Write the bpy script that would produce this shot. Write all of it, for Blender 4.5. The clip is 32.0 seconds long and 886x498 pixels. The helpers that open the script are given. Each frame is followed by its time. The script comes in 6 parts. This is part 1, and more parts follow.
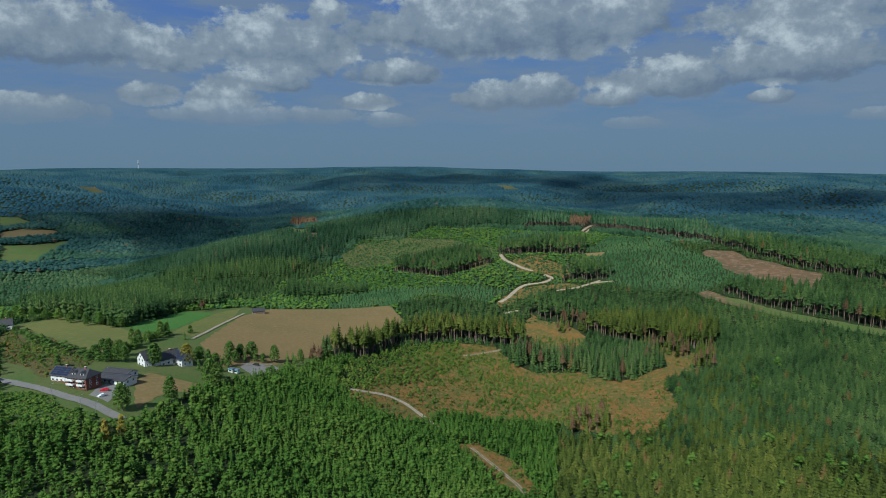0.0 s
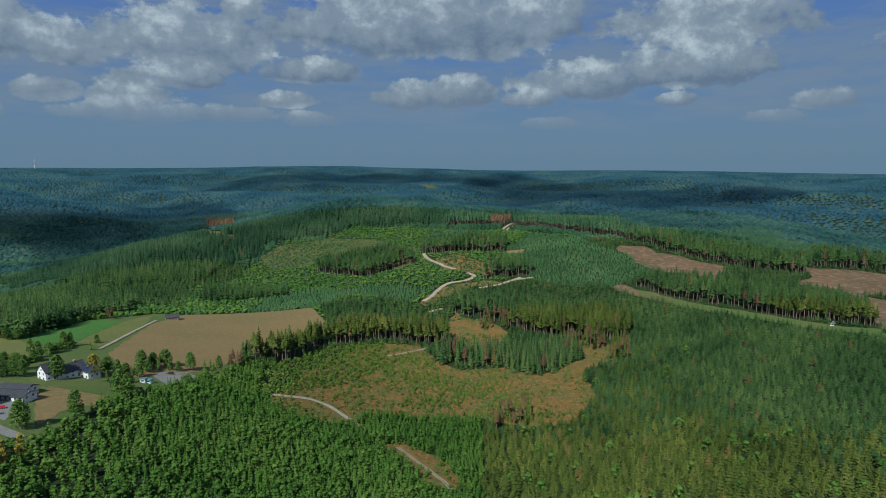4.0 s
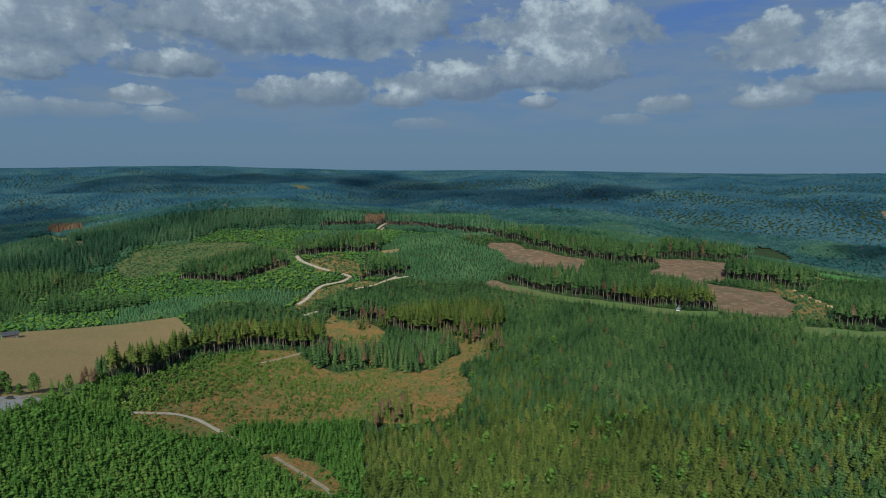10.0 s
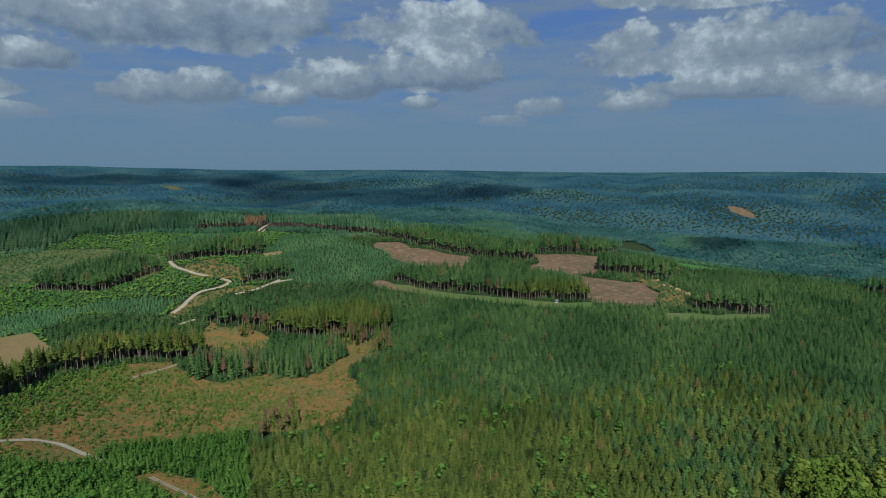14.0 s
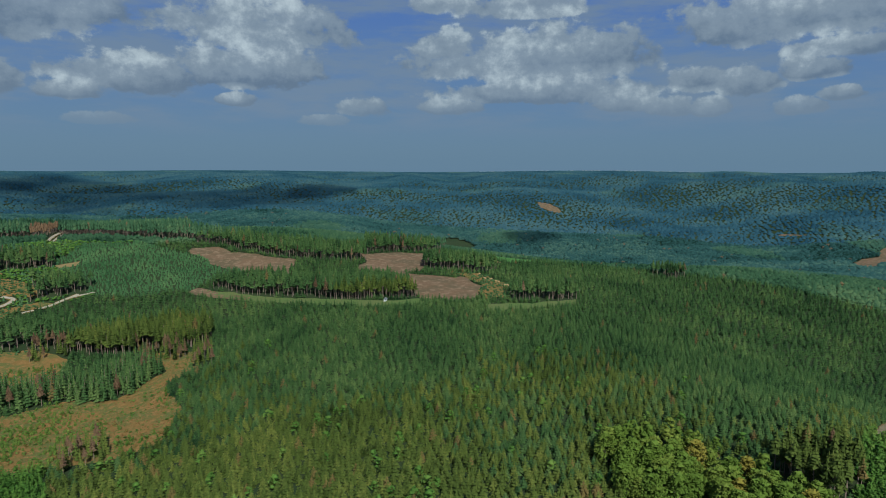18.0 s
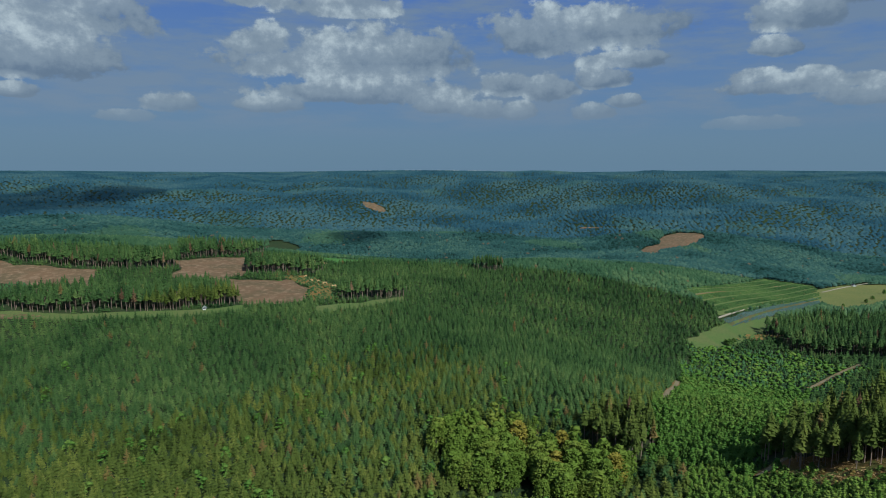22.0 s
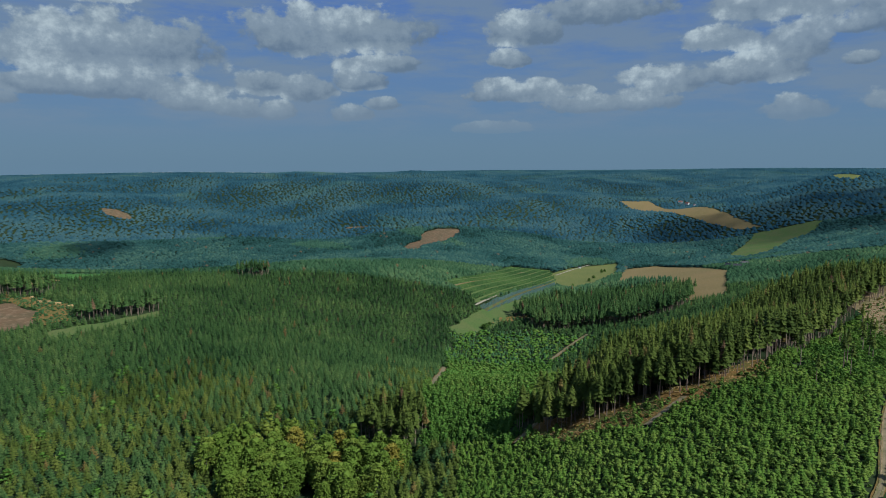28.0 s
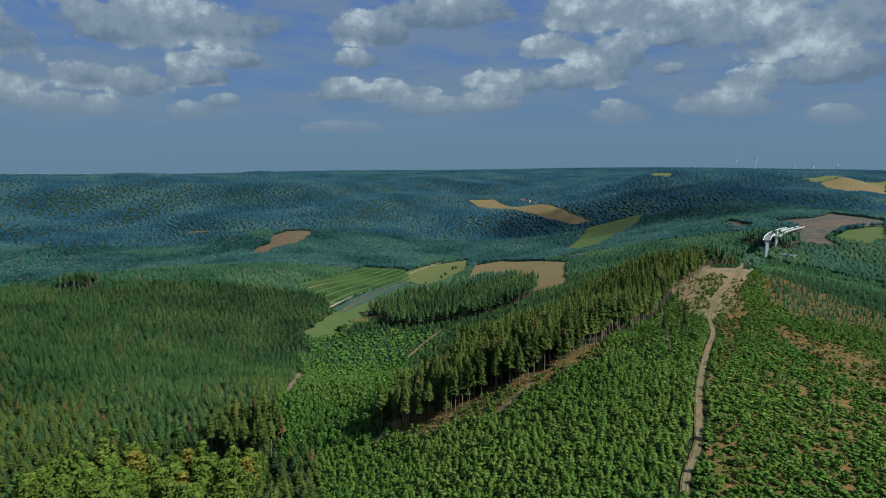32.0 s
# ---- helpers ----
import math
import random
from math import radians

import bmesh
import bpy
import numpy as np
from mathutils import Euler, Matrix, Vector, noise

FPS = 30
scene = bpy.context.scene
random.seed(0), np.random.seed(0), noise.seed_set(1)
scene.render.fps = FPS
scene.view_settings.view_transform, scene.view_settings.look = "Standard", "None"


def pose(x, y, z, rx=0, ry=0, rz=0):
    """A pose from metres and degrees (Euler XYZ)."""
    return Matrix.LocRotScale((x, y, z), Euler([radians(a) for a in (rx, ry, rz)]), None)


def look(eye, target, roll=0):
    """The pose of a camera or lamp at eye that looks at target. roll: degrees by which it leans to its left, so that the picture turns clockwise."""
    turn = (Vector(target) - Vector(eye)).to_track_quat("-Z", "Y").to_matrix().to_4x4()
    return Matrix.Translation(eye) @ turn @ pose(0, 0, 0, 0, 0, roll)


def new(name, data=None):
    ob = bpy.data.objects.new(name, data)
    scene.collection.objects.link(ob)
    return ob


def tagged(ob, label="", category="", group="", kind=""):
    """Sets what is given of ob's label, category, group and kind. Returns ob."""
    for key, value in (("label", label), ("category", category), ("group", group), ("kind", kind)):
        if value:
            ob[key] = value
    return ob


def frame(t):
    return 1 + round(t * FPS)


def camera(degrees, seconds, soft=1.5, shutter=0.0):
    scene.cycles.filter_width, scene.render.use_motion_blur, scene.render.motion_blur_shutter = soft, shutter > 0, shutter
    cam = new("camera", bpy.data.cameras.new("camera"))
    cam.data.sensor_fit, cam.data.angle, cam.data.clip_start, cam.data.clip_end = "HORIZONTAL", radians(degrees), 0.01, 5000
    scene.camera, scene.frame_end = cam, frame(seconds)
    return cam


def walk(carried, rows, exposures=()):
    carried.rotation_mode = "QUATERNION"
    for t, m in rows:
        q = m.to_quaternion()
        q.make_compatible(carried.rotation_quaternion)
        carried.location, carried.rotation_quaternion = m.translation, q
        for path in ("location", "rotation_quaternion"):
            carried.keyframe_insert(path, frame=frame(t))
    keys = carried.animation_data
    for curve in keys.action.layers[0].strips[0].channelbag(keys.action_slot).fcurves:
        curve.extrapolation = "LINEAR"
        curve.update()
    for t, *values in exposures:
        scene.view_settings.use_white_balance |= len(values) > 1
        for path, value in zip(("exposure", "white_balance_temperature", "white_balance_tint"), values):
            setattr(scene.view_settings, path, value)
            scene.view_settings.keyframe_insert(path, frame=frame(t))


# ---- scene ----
# The drone hovers over a wooded ridge and turns slowly to its right.
PATH = [
    (0, 0.00, -7.85, -0.04),
    (0.5, 1.06, -7.85, -0.01),
    (1, 1.95, -7.88, -0.05),
    (1.5, 2.79, -7.88, -0.05),
    (2, 3.89, -7.90, -0.03),
    (2.5, 4.96, -7.90, -0.07),
    (3, 6.09, -7.92, -0.05),
    (3.5, 6.76, -7.92, -0.05),
    (5.5, 8.38, -7.95, -0.05),
    (6, 9.17, -7.96, -0.04),
    (6.5, 10.10, -7.94, -0.06),
    (7, 11.18, -7.94, -0.05),
    (7.5, 12.05, -7.95, -0.06),
    (8, 13.06, -7.95, -0.03),
    (8.5, 13.90, -7.95, 0.00),
    (9, 15.43, -7.94, 0.03),
    (9.5, 17.20, -7.95, 0.01),
    (10, 18.72, -7.93, 0.02),
    (10.5, 20.04, -7.93, 0.04),
    (11, 21.48, -7.93, 0.02),
    (11.5, 22.85, -7.94, 0.04),
    (12, 23.84, -7.96, 0.02),
    (12.5, 24.75, -7.97, 0.01),
    (13, 26.31, -7.96, 0.04),
    (13.5, 27.52, -7.96, 0.05),
    (14, 29.30, -7.96, 0.04),
    (14.5, 31.56, -7.96, -0.02),
    (16.5, 38.97, -7.93, -0.03),
    (17, 40.99, -7.94, -0.12),
    (17.5, 42.80, -7.94, -0.08),
    (18, 45.26, -7.96, 0.04),
    (18.5, 47.83, -7.95, 0.05),
    (19, 50.07, -7.98, 0.03),
    (19.5, 51.75, -7.97, 0.02),
    (20, 53.62, -7.96, 0.05),
    (20.5, 55.72, -7.94, 0.09),
    (21, 57.64, -7.91, 0.04),
    (21.5, 59.37, -7.93, 0.07),
    (22, 61.27, -7.97, 0.12),
    (22.5, 62.82, -7.98, 0.17),
    (23, 64.10, -7.95, 0.13),
    (23.5, 65.44, -7.96, 0.09),
    (24, 67.40, -7.95, 0.07),
    (24.5, 69.24, -7.94, 0.04),
    (25, 70.94, -7.94, 0.04),
    (25.5, 72.54, -7.96, 0.02),
    (27.5, 80.24, -7.91, -0.07),
    (28, 82.64, -7.88, -0.05),
    (28.5, 84.46, -7.89, -0.04),
    (29, 86.21, -7.88, -0.07),
    (29.5, 88.48, -7.88, -0.07),
    (30, 90.39, -7.87, -0.13),
    (30.5, 91.78, -7.88, -0.09),
    (31, 93.07, -7.85, -0.09),
    (31.5, 94.64, -7.87, -0.10),
    (32, 96.21, -7.88, -0.12),
]

EYE = 120.0
cam = camera(70.88, 32.0, soft=1.0)
rows = []
for t, turn, tilt, lean in PATH:
    a, e = radians(turn), radians(tilt)
    rows.append((t, look((0, 0, EYE), (100 * math.sin(a) * math.cos(e), 100 * math.cos(a) * math.cos(e), EYE + 100 * math.sin(e)), lean)))
walk(cam, rows, [(0, 0.03, 5500, 2), (14, 0.05, 5500, 2), (26, 0.12, 5500, 2), (32, 0.10, 5500, 2)])

# ---------------------------------------------------------------- sky, sun
SUN_AZ, SUN_EL = 208.0, 43.0
CLOUDS_WEST = [(-30.9, 9.5, 6.3, 2.5), (-23.0, 8.6, 2.6, 1.5), (-14.5, 9.4, 6.1, 2.7), (-16.4, 6.8, 4.3, 0.8), (-10.1, 12.5, 1.3, 0.8), (-32.8, 3.9, 4.4, 1.0), (-24.9, 5.5, 2.0, 0.9), (-18.4, 5.3, 2.9, 0.8), (-15.6, 4.0, 8.2, 0.6), (-4.7, 7.7, 3.8, 1.0), (-6.5, 5.3, 2.2, 0.6), (3.9, 5.8, 2.7, 1.2), (8.4, 6.0, 2.6, 1.4), (-4.8, 3.7, 2.2, 0.5), (5.8, 11.6, 13.9, 3.0), (15.9, 11.5, 3.8, 2.1), (29.4, 10.8, 6.5, 2.5), (28.5, 7.7, 6.4, 1.8), (19.7, 6.9, 5.3, 1.5), (15.2, 5.4, 2.0, 0.6), (27.5, 5.2, 1.3, 0.4), (16.7, 3.4, 2.2, 0.4), (33.9, 3.6, 1.5, 0.4)]
CLOUDS_EAST = [(44.1, 13.3, 1.7, 0.7), (51.0, 13.0, 5.1, 0.9), (52.6, 8.5, 9.2, 2.5), (46.1, 9.9, 2.5, 1.5), (54.1, 6.0, 9.4, 1.0), (46.1, 4.8, 2.4, 0.6), (38.0, 4.7, 2.4, 0.7), (34.7, 3.6, 2.0, 0.4), (61.4, 5.1, 2.2, 0.8), (64.6, 4.5, 1.7, 0.7), (67.0, 6.7, 1.9, 0.9), (70.8, 6.3, 1.9, 1.1), (75.3, 7.2, 2.2, 0.9), (77.3, 5.2, 1.3, 0.4), (74.3, 4.3, 1.4, 0.6), (68.0, 4.4, 1.2, 0.6), (73.5, 11.0, 7.7, 2.2), (76.7, 8.5, 3.4, 0.7)]
CLOUDS_LOW = [(89.5, 11.2, 2.7, 1.4), (96.5, 12.9, 5.5, 1.4), (88.4, 8.9, 1.4, 0.7), (87.0, 6.7, 1.8, 0.6), (89.9, 6.0, 4.7, 0.7), (94.7, 6.1, 1.0, 0.4), (91.2, 6.8, 0.9, 0.4), (102.1, 6.8, 3.9, 1.1), (108.0, 7.2, 3.6, 1.1), (100.1, 5.9, 2.2, 0.5), (106.0, 9.7, 2.8, 1.0), (111.5, 9.1, 2.3, 1.5), (115.1, 10.0, 1.2, 0.5), (115.7, 7.7, 0.9, 0.4), (110.7, 12.3, 5.4, 1.6), (120.4, 11.3, 7.8, 2.3), (125.7, 9.7, 5.5, 2.2), (122.0, 6.1, 2.2, 1.1), (127.4, 7.1, 3.1, 1.4), (120.4, 4.6, 3.3, 1.0), (127.6, 3.5, 2.1, 0.6), (111.7, 4.2, 2.3, 0.9), (86.9, 3.1, 3.5, 0.4), (97.5, 5.0, 5.7, 0.7)]


def link(nt, a, b):
    nt.links.new(a, b)


class Nodes:
    """Short notation for node trees."""

    def __init__(self, nt):
        self.nt = nt

    def put(self, kind, **values):
        n = self.nt.nodes.new(kind)
        for key, value in values.items():
            setattr(n, key, value)
        return n

    def feed(self, socket, value):
        if hasattr(value, "links"):
            self.nt.links.new(value, socket)
        else:
            socket.default_value = value

    def math(self, op, a, b=0.0, c=0.0, clamp=False):
        n = self.put("ShaderNodeMath", operation=op, use_clamp=clamp)
        for s, v in zip(n.inputs, (a, b, c)):
            self.feed(s, v)
        return n.outputs[0]

    def smooth(self, v, lo, hi):
        n = self.put("ShaderNodeMapRange", interpolation_type="SMOOTHSTEP")
        for s, x in zip(n.inputs, (v, lo, hi, 0.0, 1.0)):
            self.feed(s, x)
        return n.outputs[0]

    def noise(self, vec, scale, detail=4.0, rough=0.55, dims="3D"):
        n = self.put("ShaderNodeTexNoise", noise_dimensions=dims)
        self.feed(n.inputs["Vector"], vec)
        n.inputs["Scale"].default_value, n.inputs["Detail"].default_value, n.inputs["Roughness"].default_value = scale, detail, rough
        return n.outputs["Fac"]

    def mix(self, f, a, b, mode="MIX"):
        n = self.put("ShaderNodeMix", data_type="RGBA", blend_type=mode)
        for s, v in zip((n.inputs[0], n.inputs[6], n.inputs[7]), (f, a, b)):
            self.feed(s, (*v, 1) if isinstance(v, tuple) and len(v) == 3 else v)
        return n.outputs[2]

    def vec(self, x, y, z):
        n = self.put("ShaderNodeCombineXYZ")
        for s, v in zip(n.inputs, (x, y, z)):
            self.feed(s, v)
        return n.outputs[0]


def make_world():
    world = bpy.data.worlds.new("sky")
    scene.world = world
    world.use_nodes = True
    nt = world.node_tree
    nt.nodes.clear()
    k = Nodes(nt)
    sky = k.put("ShaderNodeTexSky", sky_type="NISHITA", sun_disc=False)
    sky.sun_elevation, sky.sun_rotation = radians(SUN_EL), radians(SUN_AZ)
    sky.altitude, sky.air_density, sky.dust_density, sky.ozone_density = 400, 1.0, 1.6, 1.5
    co = k.put("ShaderNodeTexCoord").outputs["Generated"]
    sep = k.put("ShaderNodeSeparateXYZ")
    link(nt, co, sep.inputs[0])
    x, y, z = sep.outputs
    az = k.math("MULTIPLY", k.math("ARCTAN2", x, y), 180 / math.pi)
    el = k.math("MULTIPLY", k.math("ARCSINE", z), 180 / math.pi)
    # cumulus: a ragged heap round each place, flat below and billowing above
    warp = k.noise(k.vec(x, y, k.math("MULTIPLY", z, 1.5)), 20.0, 8.0, 0.62)
    coarse = k.noise(co, 8.0, 3.0, 0.5)
    level = lit = None
    for a, e, w, h in CLOUDS_WEST + CLOUDS_EAST + CLOUDS_LOW:
        w, h = w * 1.10 + 0.35, h * 1.2 + 0.25
        dx = k.math("MULTIPLY", k.math("SUBTRACT", az, a), 1 / w)
        up = k.math("MULTIPLY", k.math("SUBTRACT", el, e), 1 / h)
        dy = k.math("MAXIMUM", up, k.math("MULTIPLY", up, -1.5))
        r = k.math("MULTIPLY_ADD", dx, dx, k.math("MULTIPLY", dy, dy))
        b = k.math("SUBTRACT", 1.0, r)
        g = k.math("MULTIPLY_ADD", dx, -0.22, k.math("MULTIPLY_ADD", r, -0.60, up))
        level = b if level is None else k.math("SMOOTH_MAX", level, b, 0.12)
        lit = g if lit is None else k.math("MAXIMUM", lit, g)
    # elsewhere in the sky, the same broken cumulus
    flat = k.vec(k.math("DIVIDE", x, k.math("ADD", z, 0.12)), k.math("DIVIDE", y, k.math("ADD", z, 0.12)), 0.0)
    above = k.smooth(el, 16.0, 24.0)
    broken = k.math("MULTIPLY", k.math("SUBTRACT", k.noise(flat, 1.3, 6.0, 0.6), 0.5), 6.0)
    broken = k.math("MULTIPLY_ADD", k.math("SUBTRACT", 1.0, above), -9.0, broken)
    body = k.math("MULTIPLY_ADD", k.math("SUBTRACT", warp, 0.5), 3.0, level)
    body = k.math("MULTIPLY_ADD", k.math("SUBTRACT", coarse, 0.5), 1.4, body)
    body = k.math("MAXIMUM", body, broken)
    cover = k.math("MULTIPLY", k.smooth(body, -0.12, 0.32), 0.94)
    # towards the horizon the air takes their contrast
    cover = k.math("MULTIPLY", cover, k.smooth(el, 0.8, 6.0))
    puff = k.noise(co, 55.0, 5.0, 0.6)
    tone = k.math("MULTIPLY_ADD", k.math("SUBTRACT", warp, 0.5), 2.2, lit)
    tone = k.math("MULTIPLY_ADD", k.math("SUBTRACT", puff, 0.5), 1.3, tone)
    tone = k.math("MAXIMUM", tone, k.math("MULTIPLY_ADD", above, 3.0, -3.0))
    cloud = k.mix(k.smooth(tone, -0.9, 0.2), (0.138, 0.172, 0.220), (0.238, 0.268, 0.300))
    cloud = k.mix(k.smooth(tone, 0.05, 1.05), cloud, (0.53, 0.545, 0.525))
    cloud = k.mix(k.smooth(el, 7.0, 1.5), cloud, (0.218, 0.248, 0.276))
    streak = k.noise(k.vec(x, y, k.math("MULTIPLY", z, 5.0)), 6.0, 6.0, 0.6)
    base = k.mix(k.smooth(el, 0.0, 9.0), (0.165, 0.238, 0.306), (0.140, 0.216, 0.368))
    base = k.mix(k.smooth(el, 7.0, 17.0), base, (0.090, 0.165, 0.430))
    base = k.mix(k.smooth(el, 17.0, 50.0), base, (0.085, 0.180, 0.560))
    veil = k.math("MULTIPLY", k.smooth(streak, 0.36, 0.64), k.math("MULTIPLY", k.smooth(el, 1.5, 5.0), 0.85))
    base = k.mix(veil, base, (0.205, 0.248, 0.312))
    scaled = k.mix(1.0, sky.outputs[0], (0.020, 0.020, 0.020), "MULTIPLY")
    air = k.mix(0.82, scaled, base)
    out = k.mix(cover, air, cloud)
    bg = k.put("ShaderNodeBackground")
    link(nt, out, bg.inputs[0])
    bg.inputs[1].default_value = 1.0
    w = k.put("ShaderNodeOutputWorld")
    link(nt, bg.outputs[0], w.inputs[0])


make_world()
sun = new("sun", bpy.data.lights.new("sun", "SUN"))
sun.data.energy, sun.data.angle, sun.data.color = 5.0, radians(0.6), (1.0, 0.94, 0.84)
sa, se = radians(SUN_AZ), radians(SUN_EL)
SUN = Vector((math.sin(sa) * math.cos(se), math.cos(sa) * math.cos(se), math.sin(se)))
sun.matrix_world = look(SUN * 3000, (0, 0, 0))

# ---------------------------------------------------------------- land: rolling hills as a sum of smooth swells
NEAR_HILLS = [
    3, 37, 11, -79, 80, -71, 13, 69, 16, 7, 6, -15,
    94, -198, 212, -168, 140, -67, -138, 215, -51, 76, -8, 39,
    75, 21, -88, 41, -20, -4, 14, -41, 18, -45,
]
FAR_HILLS = [
    38, -44, 36, -15, 18, -26, 1, -21, -17, -116, 83, -30,
    19, 53, 22, 6, 40, -47, 6, 1, -20, 69, -91, 73,
    49, -32, 6, -37, -57, -1, -27, -15, 27, 6, -65, 61,
    -46, 33, -20, 31, -61, 8, -54, 0, -72, -57, 40, -36,
    135, -71, 34, 48, -22, 27, 10, -30, -58, 38, -65, 71,
    -14, -29, 12, -2, 2, -3, 45, 28, 57, 75, 55, -27,
    -18, 123, -90, 44, 15, 70, -1, 7, -26, -56, 28, -7,
    -106, 15, 85, 77, 45, 85, 58, 107, 67, 69, 134, 43,
]
BASE = -60.0

SWELLS = []
for ring, count, size in ((0, 1, 190), (330, 9, 150), (600, 11, 210)):
    for i in range(count):
        a = radians(-40 + (180 * (i + 0.5) / count if count > 1 else 0))
        SWELLS.append((round(ring * math.sin(a)), round(ring * math.cos(a)), size))
SWELLS += [(-700, -700, 700), (500, -700, 700), (-2500, -1500, 1500), (2000, -2500, 1500), (-2800, -3200, 1500)]
for ring, size in ((300, 95), (500, 120)):
    for a in (86, 98, 110, 122):
        SWELLS.append((round(ring * math.sin(radians(a))), round(ring * math.cos(radians(a))), size))
for ring, count, size in ((840, 9, 190), (1120, 12, 210), (1450, 13, 260), (1900, 14, 340), (2450, 14, 420), (3100, 13, 560), (3800, 11, 700), (4600, 10, 900)):
    for i in range(count):
        a = radians(-44 + 190 * (i + 0.5) / count)
        SWELLS.append((round(ring * math.sin(a)), round(ring * math.cos(a)), size))


def ripple(x, y):
    """Folds of the far slopes."""
    r = np.hypot(x, y)
    k = np.clip((r - 1500) / 900, 0, 1) * np.clip((4300 - r) / 900, 0, 1)
    return k * (16 * np.sin(x / 150 + 1.3 * np.sin(y / 210)) * np.sin(y / 180 + 1.1 * np.sin(x / 270 + 2)) + 6 * np.sin(x / 95 + y / 120 + 2 * np.sin(y / 140)))


def height(x, y):
    x, y = np.asarray(x, float), np.asarray(y, float)
    z = np.full(np.broadcast(x, y).shape, BASE)
    for (cx, cy, s), amp in zip(SWELLS, NEAR_HILLS + FAR_HILLS):
        z = z + amp * np.exp(-((x - cx) ** 2 + (y - cy) ** 2) / (2 * s * s))
    return z + ripple(x, y)


def h1(x, y):
    return float(height(np.array([x]), np.array([y]))[0])


# ---------------------------------------------------------------- plan of fields, clearings and stands
PLAN = []
PLAN.append(("spur_wood", "old", [(-664, 1136), (-585, 1191), (-592, 1489), (-519, 1605), (-382, 1588), (-207, 1385), (-82, 1415), (86, 2069), (293, 1830), (316, 1356), (274, 1172), (157, 1177), (-27, 1219), (-69, 1175), (-150, 1136), (-163, 1024), (-202, 981), (-243, 867), (-339, 847)]))
PLAN.append(("plateau_young", "youngleaf", [(-192, 679), (-57, 736), (-17, 777), (51, 724), (104, 773), (215, 785), (313, 726), (364, 796), (367, 859), (337, 954), (260, 1069), (122, 1154), (-27, 1219), (-68, 1155), (-147, 1117), (-186, 900), (-236, 842)]))
PLAN.append(("plateau_spruce", "youngspruce", [(203, 797), (313, 726), (359, 753), (437, 722), (419, 805), (367, 859), (337, 954), (274, 1012), (215, 914)]))
PLAN.append(("teal_thicket", "youngspruce", [(-121, 710), (-57, 736), (-17, 777), (45, 735), (83, 775), (27, 814), (-65, 836), (-136, 801)]))
PLAN.append(("north_moor", "moor", [(-173, 1022), (-146, 1109), (-67, 1148), (16, 1118), (80, 1020), (82, 931), (46, 890), (-22, 1015), (-94, 979), (-144, 952)]))
PLAN.append(("spur_glade", "lawn", [(-460, 1646), (-387, 1606), (-260, 1208), (-271, 1166), (-414, 1542)]))
PLAN.append(("spur_cut", "cut", [(-269, 1233), (-242, 1194), (-218, 1141), (-234, 1145)]))
PLAN.append(("north_stand", "old", [(-208, 762), (-107, 805), (-103, 844), (-224, 853)]))
PLAN.append(("moor_stand", "tall", [(-68, 931), (13, 880), (72, 909), (61, 982), (-22, 1004), (-67, 982)]))
PLAN.append(("road_stand", "tall", [(85, 967), (207, 910), (218, 945), (162, 1005), (95, 1028)]))
PLAN.append(("knoll_stand", "tall", [(150, 807), (208, 800), (226, 834), (170, 857)]))
PLAN.append(("crest_row", "tall", [(165, 1163), (262, 1123), (312, 1082), (334, 998), (389, 950), (425, 1020), (553, 1657), (307, 1315), (175, 1228)]))
PLAN.append(("crest_dead", "deadwood", [(230, 1139), (269, 1122), (302, 1269), (247, 1210)]))
PLAN.append(("spur_dead", "deadwood", [(-408, 1664), (-271, 1326), (-340, 1635), (-432, 1783)]))
PLAN.append(("road_heath", "heath", [(94, 925), (150, 931), (162, 874), (162, 815), (116, 861)]))
PLAN.append(("road_bank", "heath", [(51, 724), (82, 765), (110, 788), (152, 800), (185, 784), (125, 766), (81, 724)]))
PLAN.append(("glade_a", "stubble", [(211, 915), (240, 915), (232, 897), (210, 901)]))
PLAN.append(("glade_b", "cut", [(300, 731), (320, 734), (326, 695), (345, 656), (336, 645), (319, 686)]))
PLAN.append(("west_field", "stubble", [(-919, 1281), (-1050, 1467), (-1028, 1515), (-933, 1495), (-895, 1449), (-908, 1372)]))
PLAN.append(("west_meadow", "lawn", [(-1097, 1533), (-1183, 1657), (-1130, 1658), (-1042, 1579)]))
PLAN.append(("west_pasture", "lawn", [(-820, 1137), (-889, 1238), (-857, 1294), (-838, 1412), (-799, 1274), (-777, 1167)]))
PLAN.append(("far_glade_a", "scrub", [(190, 2448), (235, 2456), (313, 2372), (257, 2347)]))
PLAN.append(("far_glade_b", "scrub", [(-1392, 2428), (-1432, 2645), (-1329, 2463), (-1150, 2085)]))
PLAN.append(("slope_cut", "cut", [(1938, 1423), (1949, 1373), (1919, 1306), (1889, 1324), (1900, 1376)]))
PLAN.append(("slope_cut_b", "cut", [(2058, 589), (2092, 575), (2067, 515), (2037, 529)]))
PLAN.append(("slope_stand", "tall", [(2082, 612), (2074, 510), (2116, 527), (2120, 616)]))
PLAN.append(("far_lit_young", "youngspruce", [(1226, 1258), (1334, 1260), (1294, 1161), (673, 697)]))
PLAN.append(("cut_back_row", "tall", [(512, 650), (587, 565), (624, 588), (544, 678)]))
PLAN.append(("lone_stand", "tall", [(848, 419), (886, 390), (937, 407), (901, 441)]))
PLAN.append(("cut_tan", "stubble", [(684, 628), (727, 638), (711, 582), (663, 582)]))
PLAN.append(("far_meadow", "crop", [(744, 653), (768, 638), (823, 583), (719, 575)]))
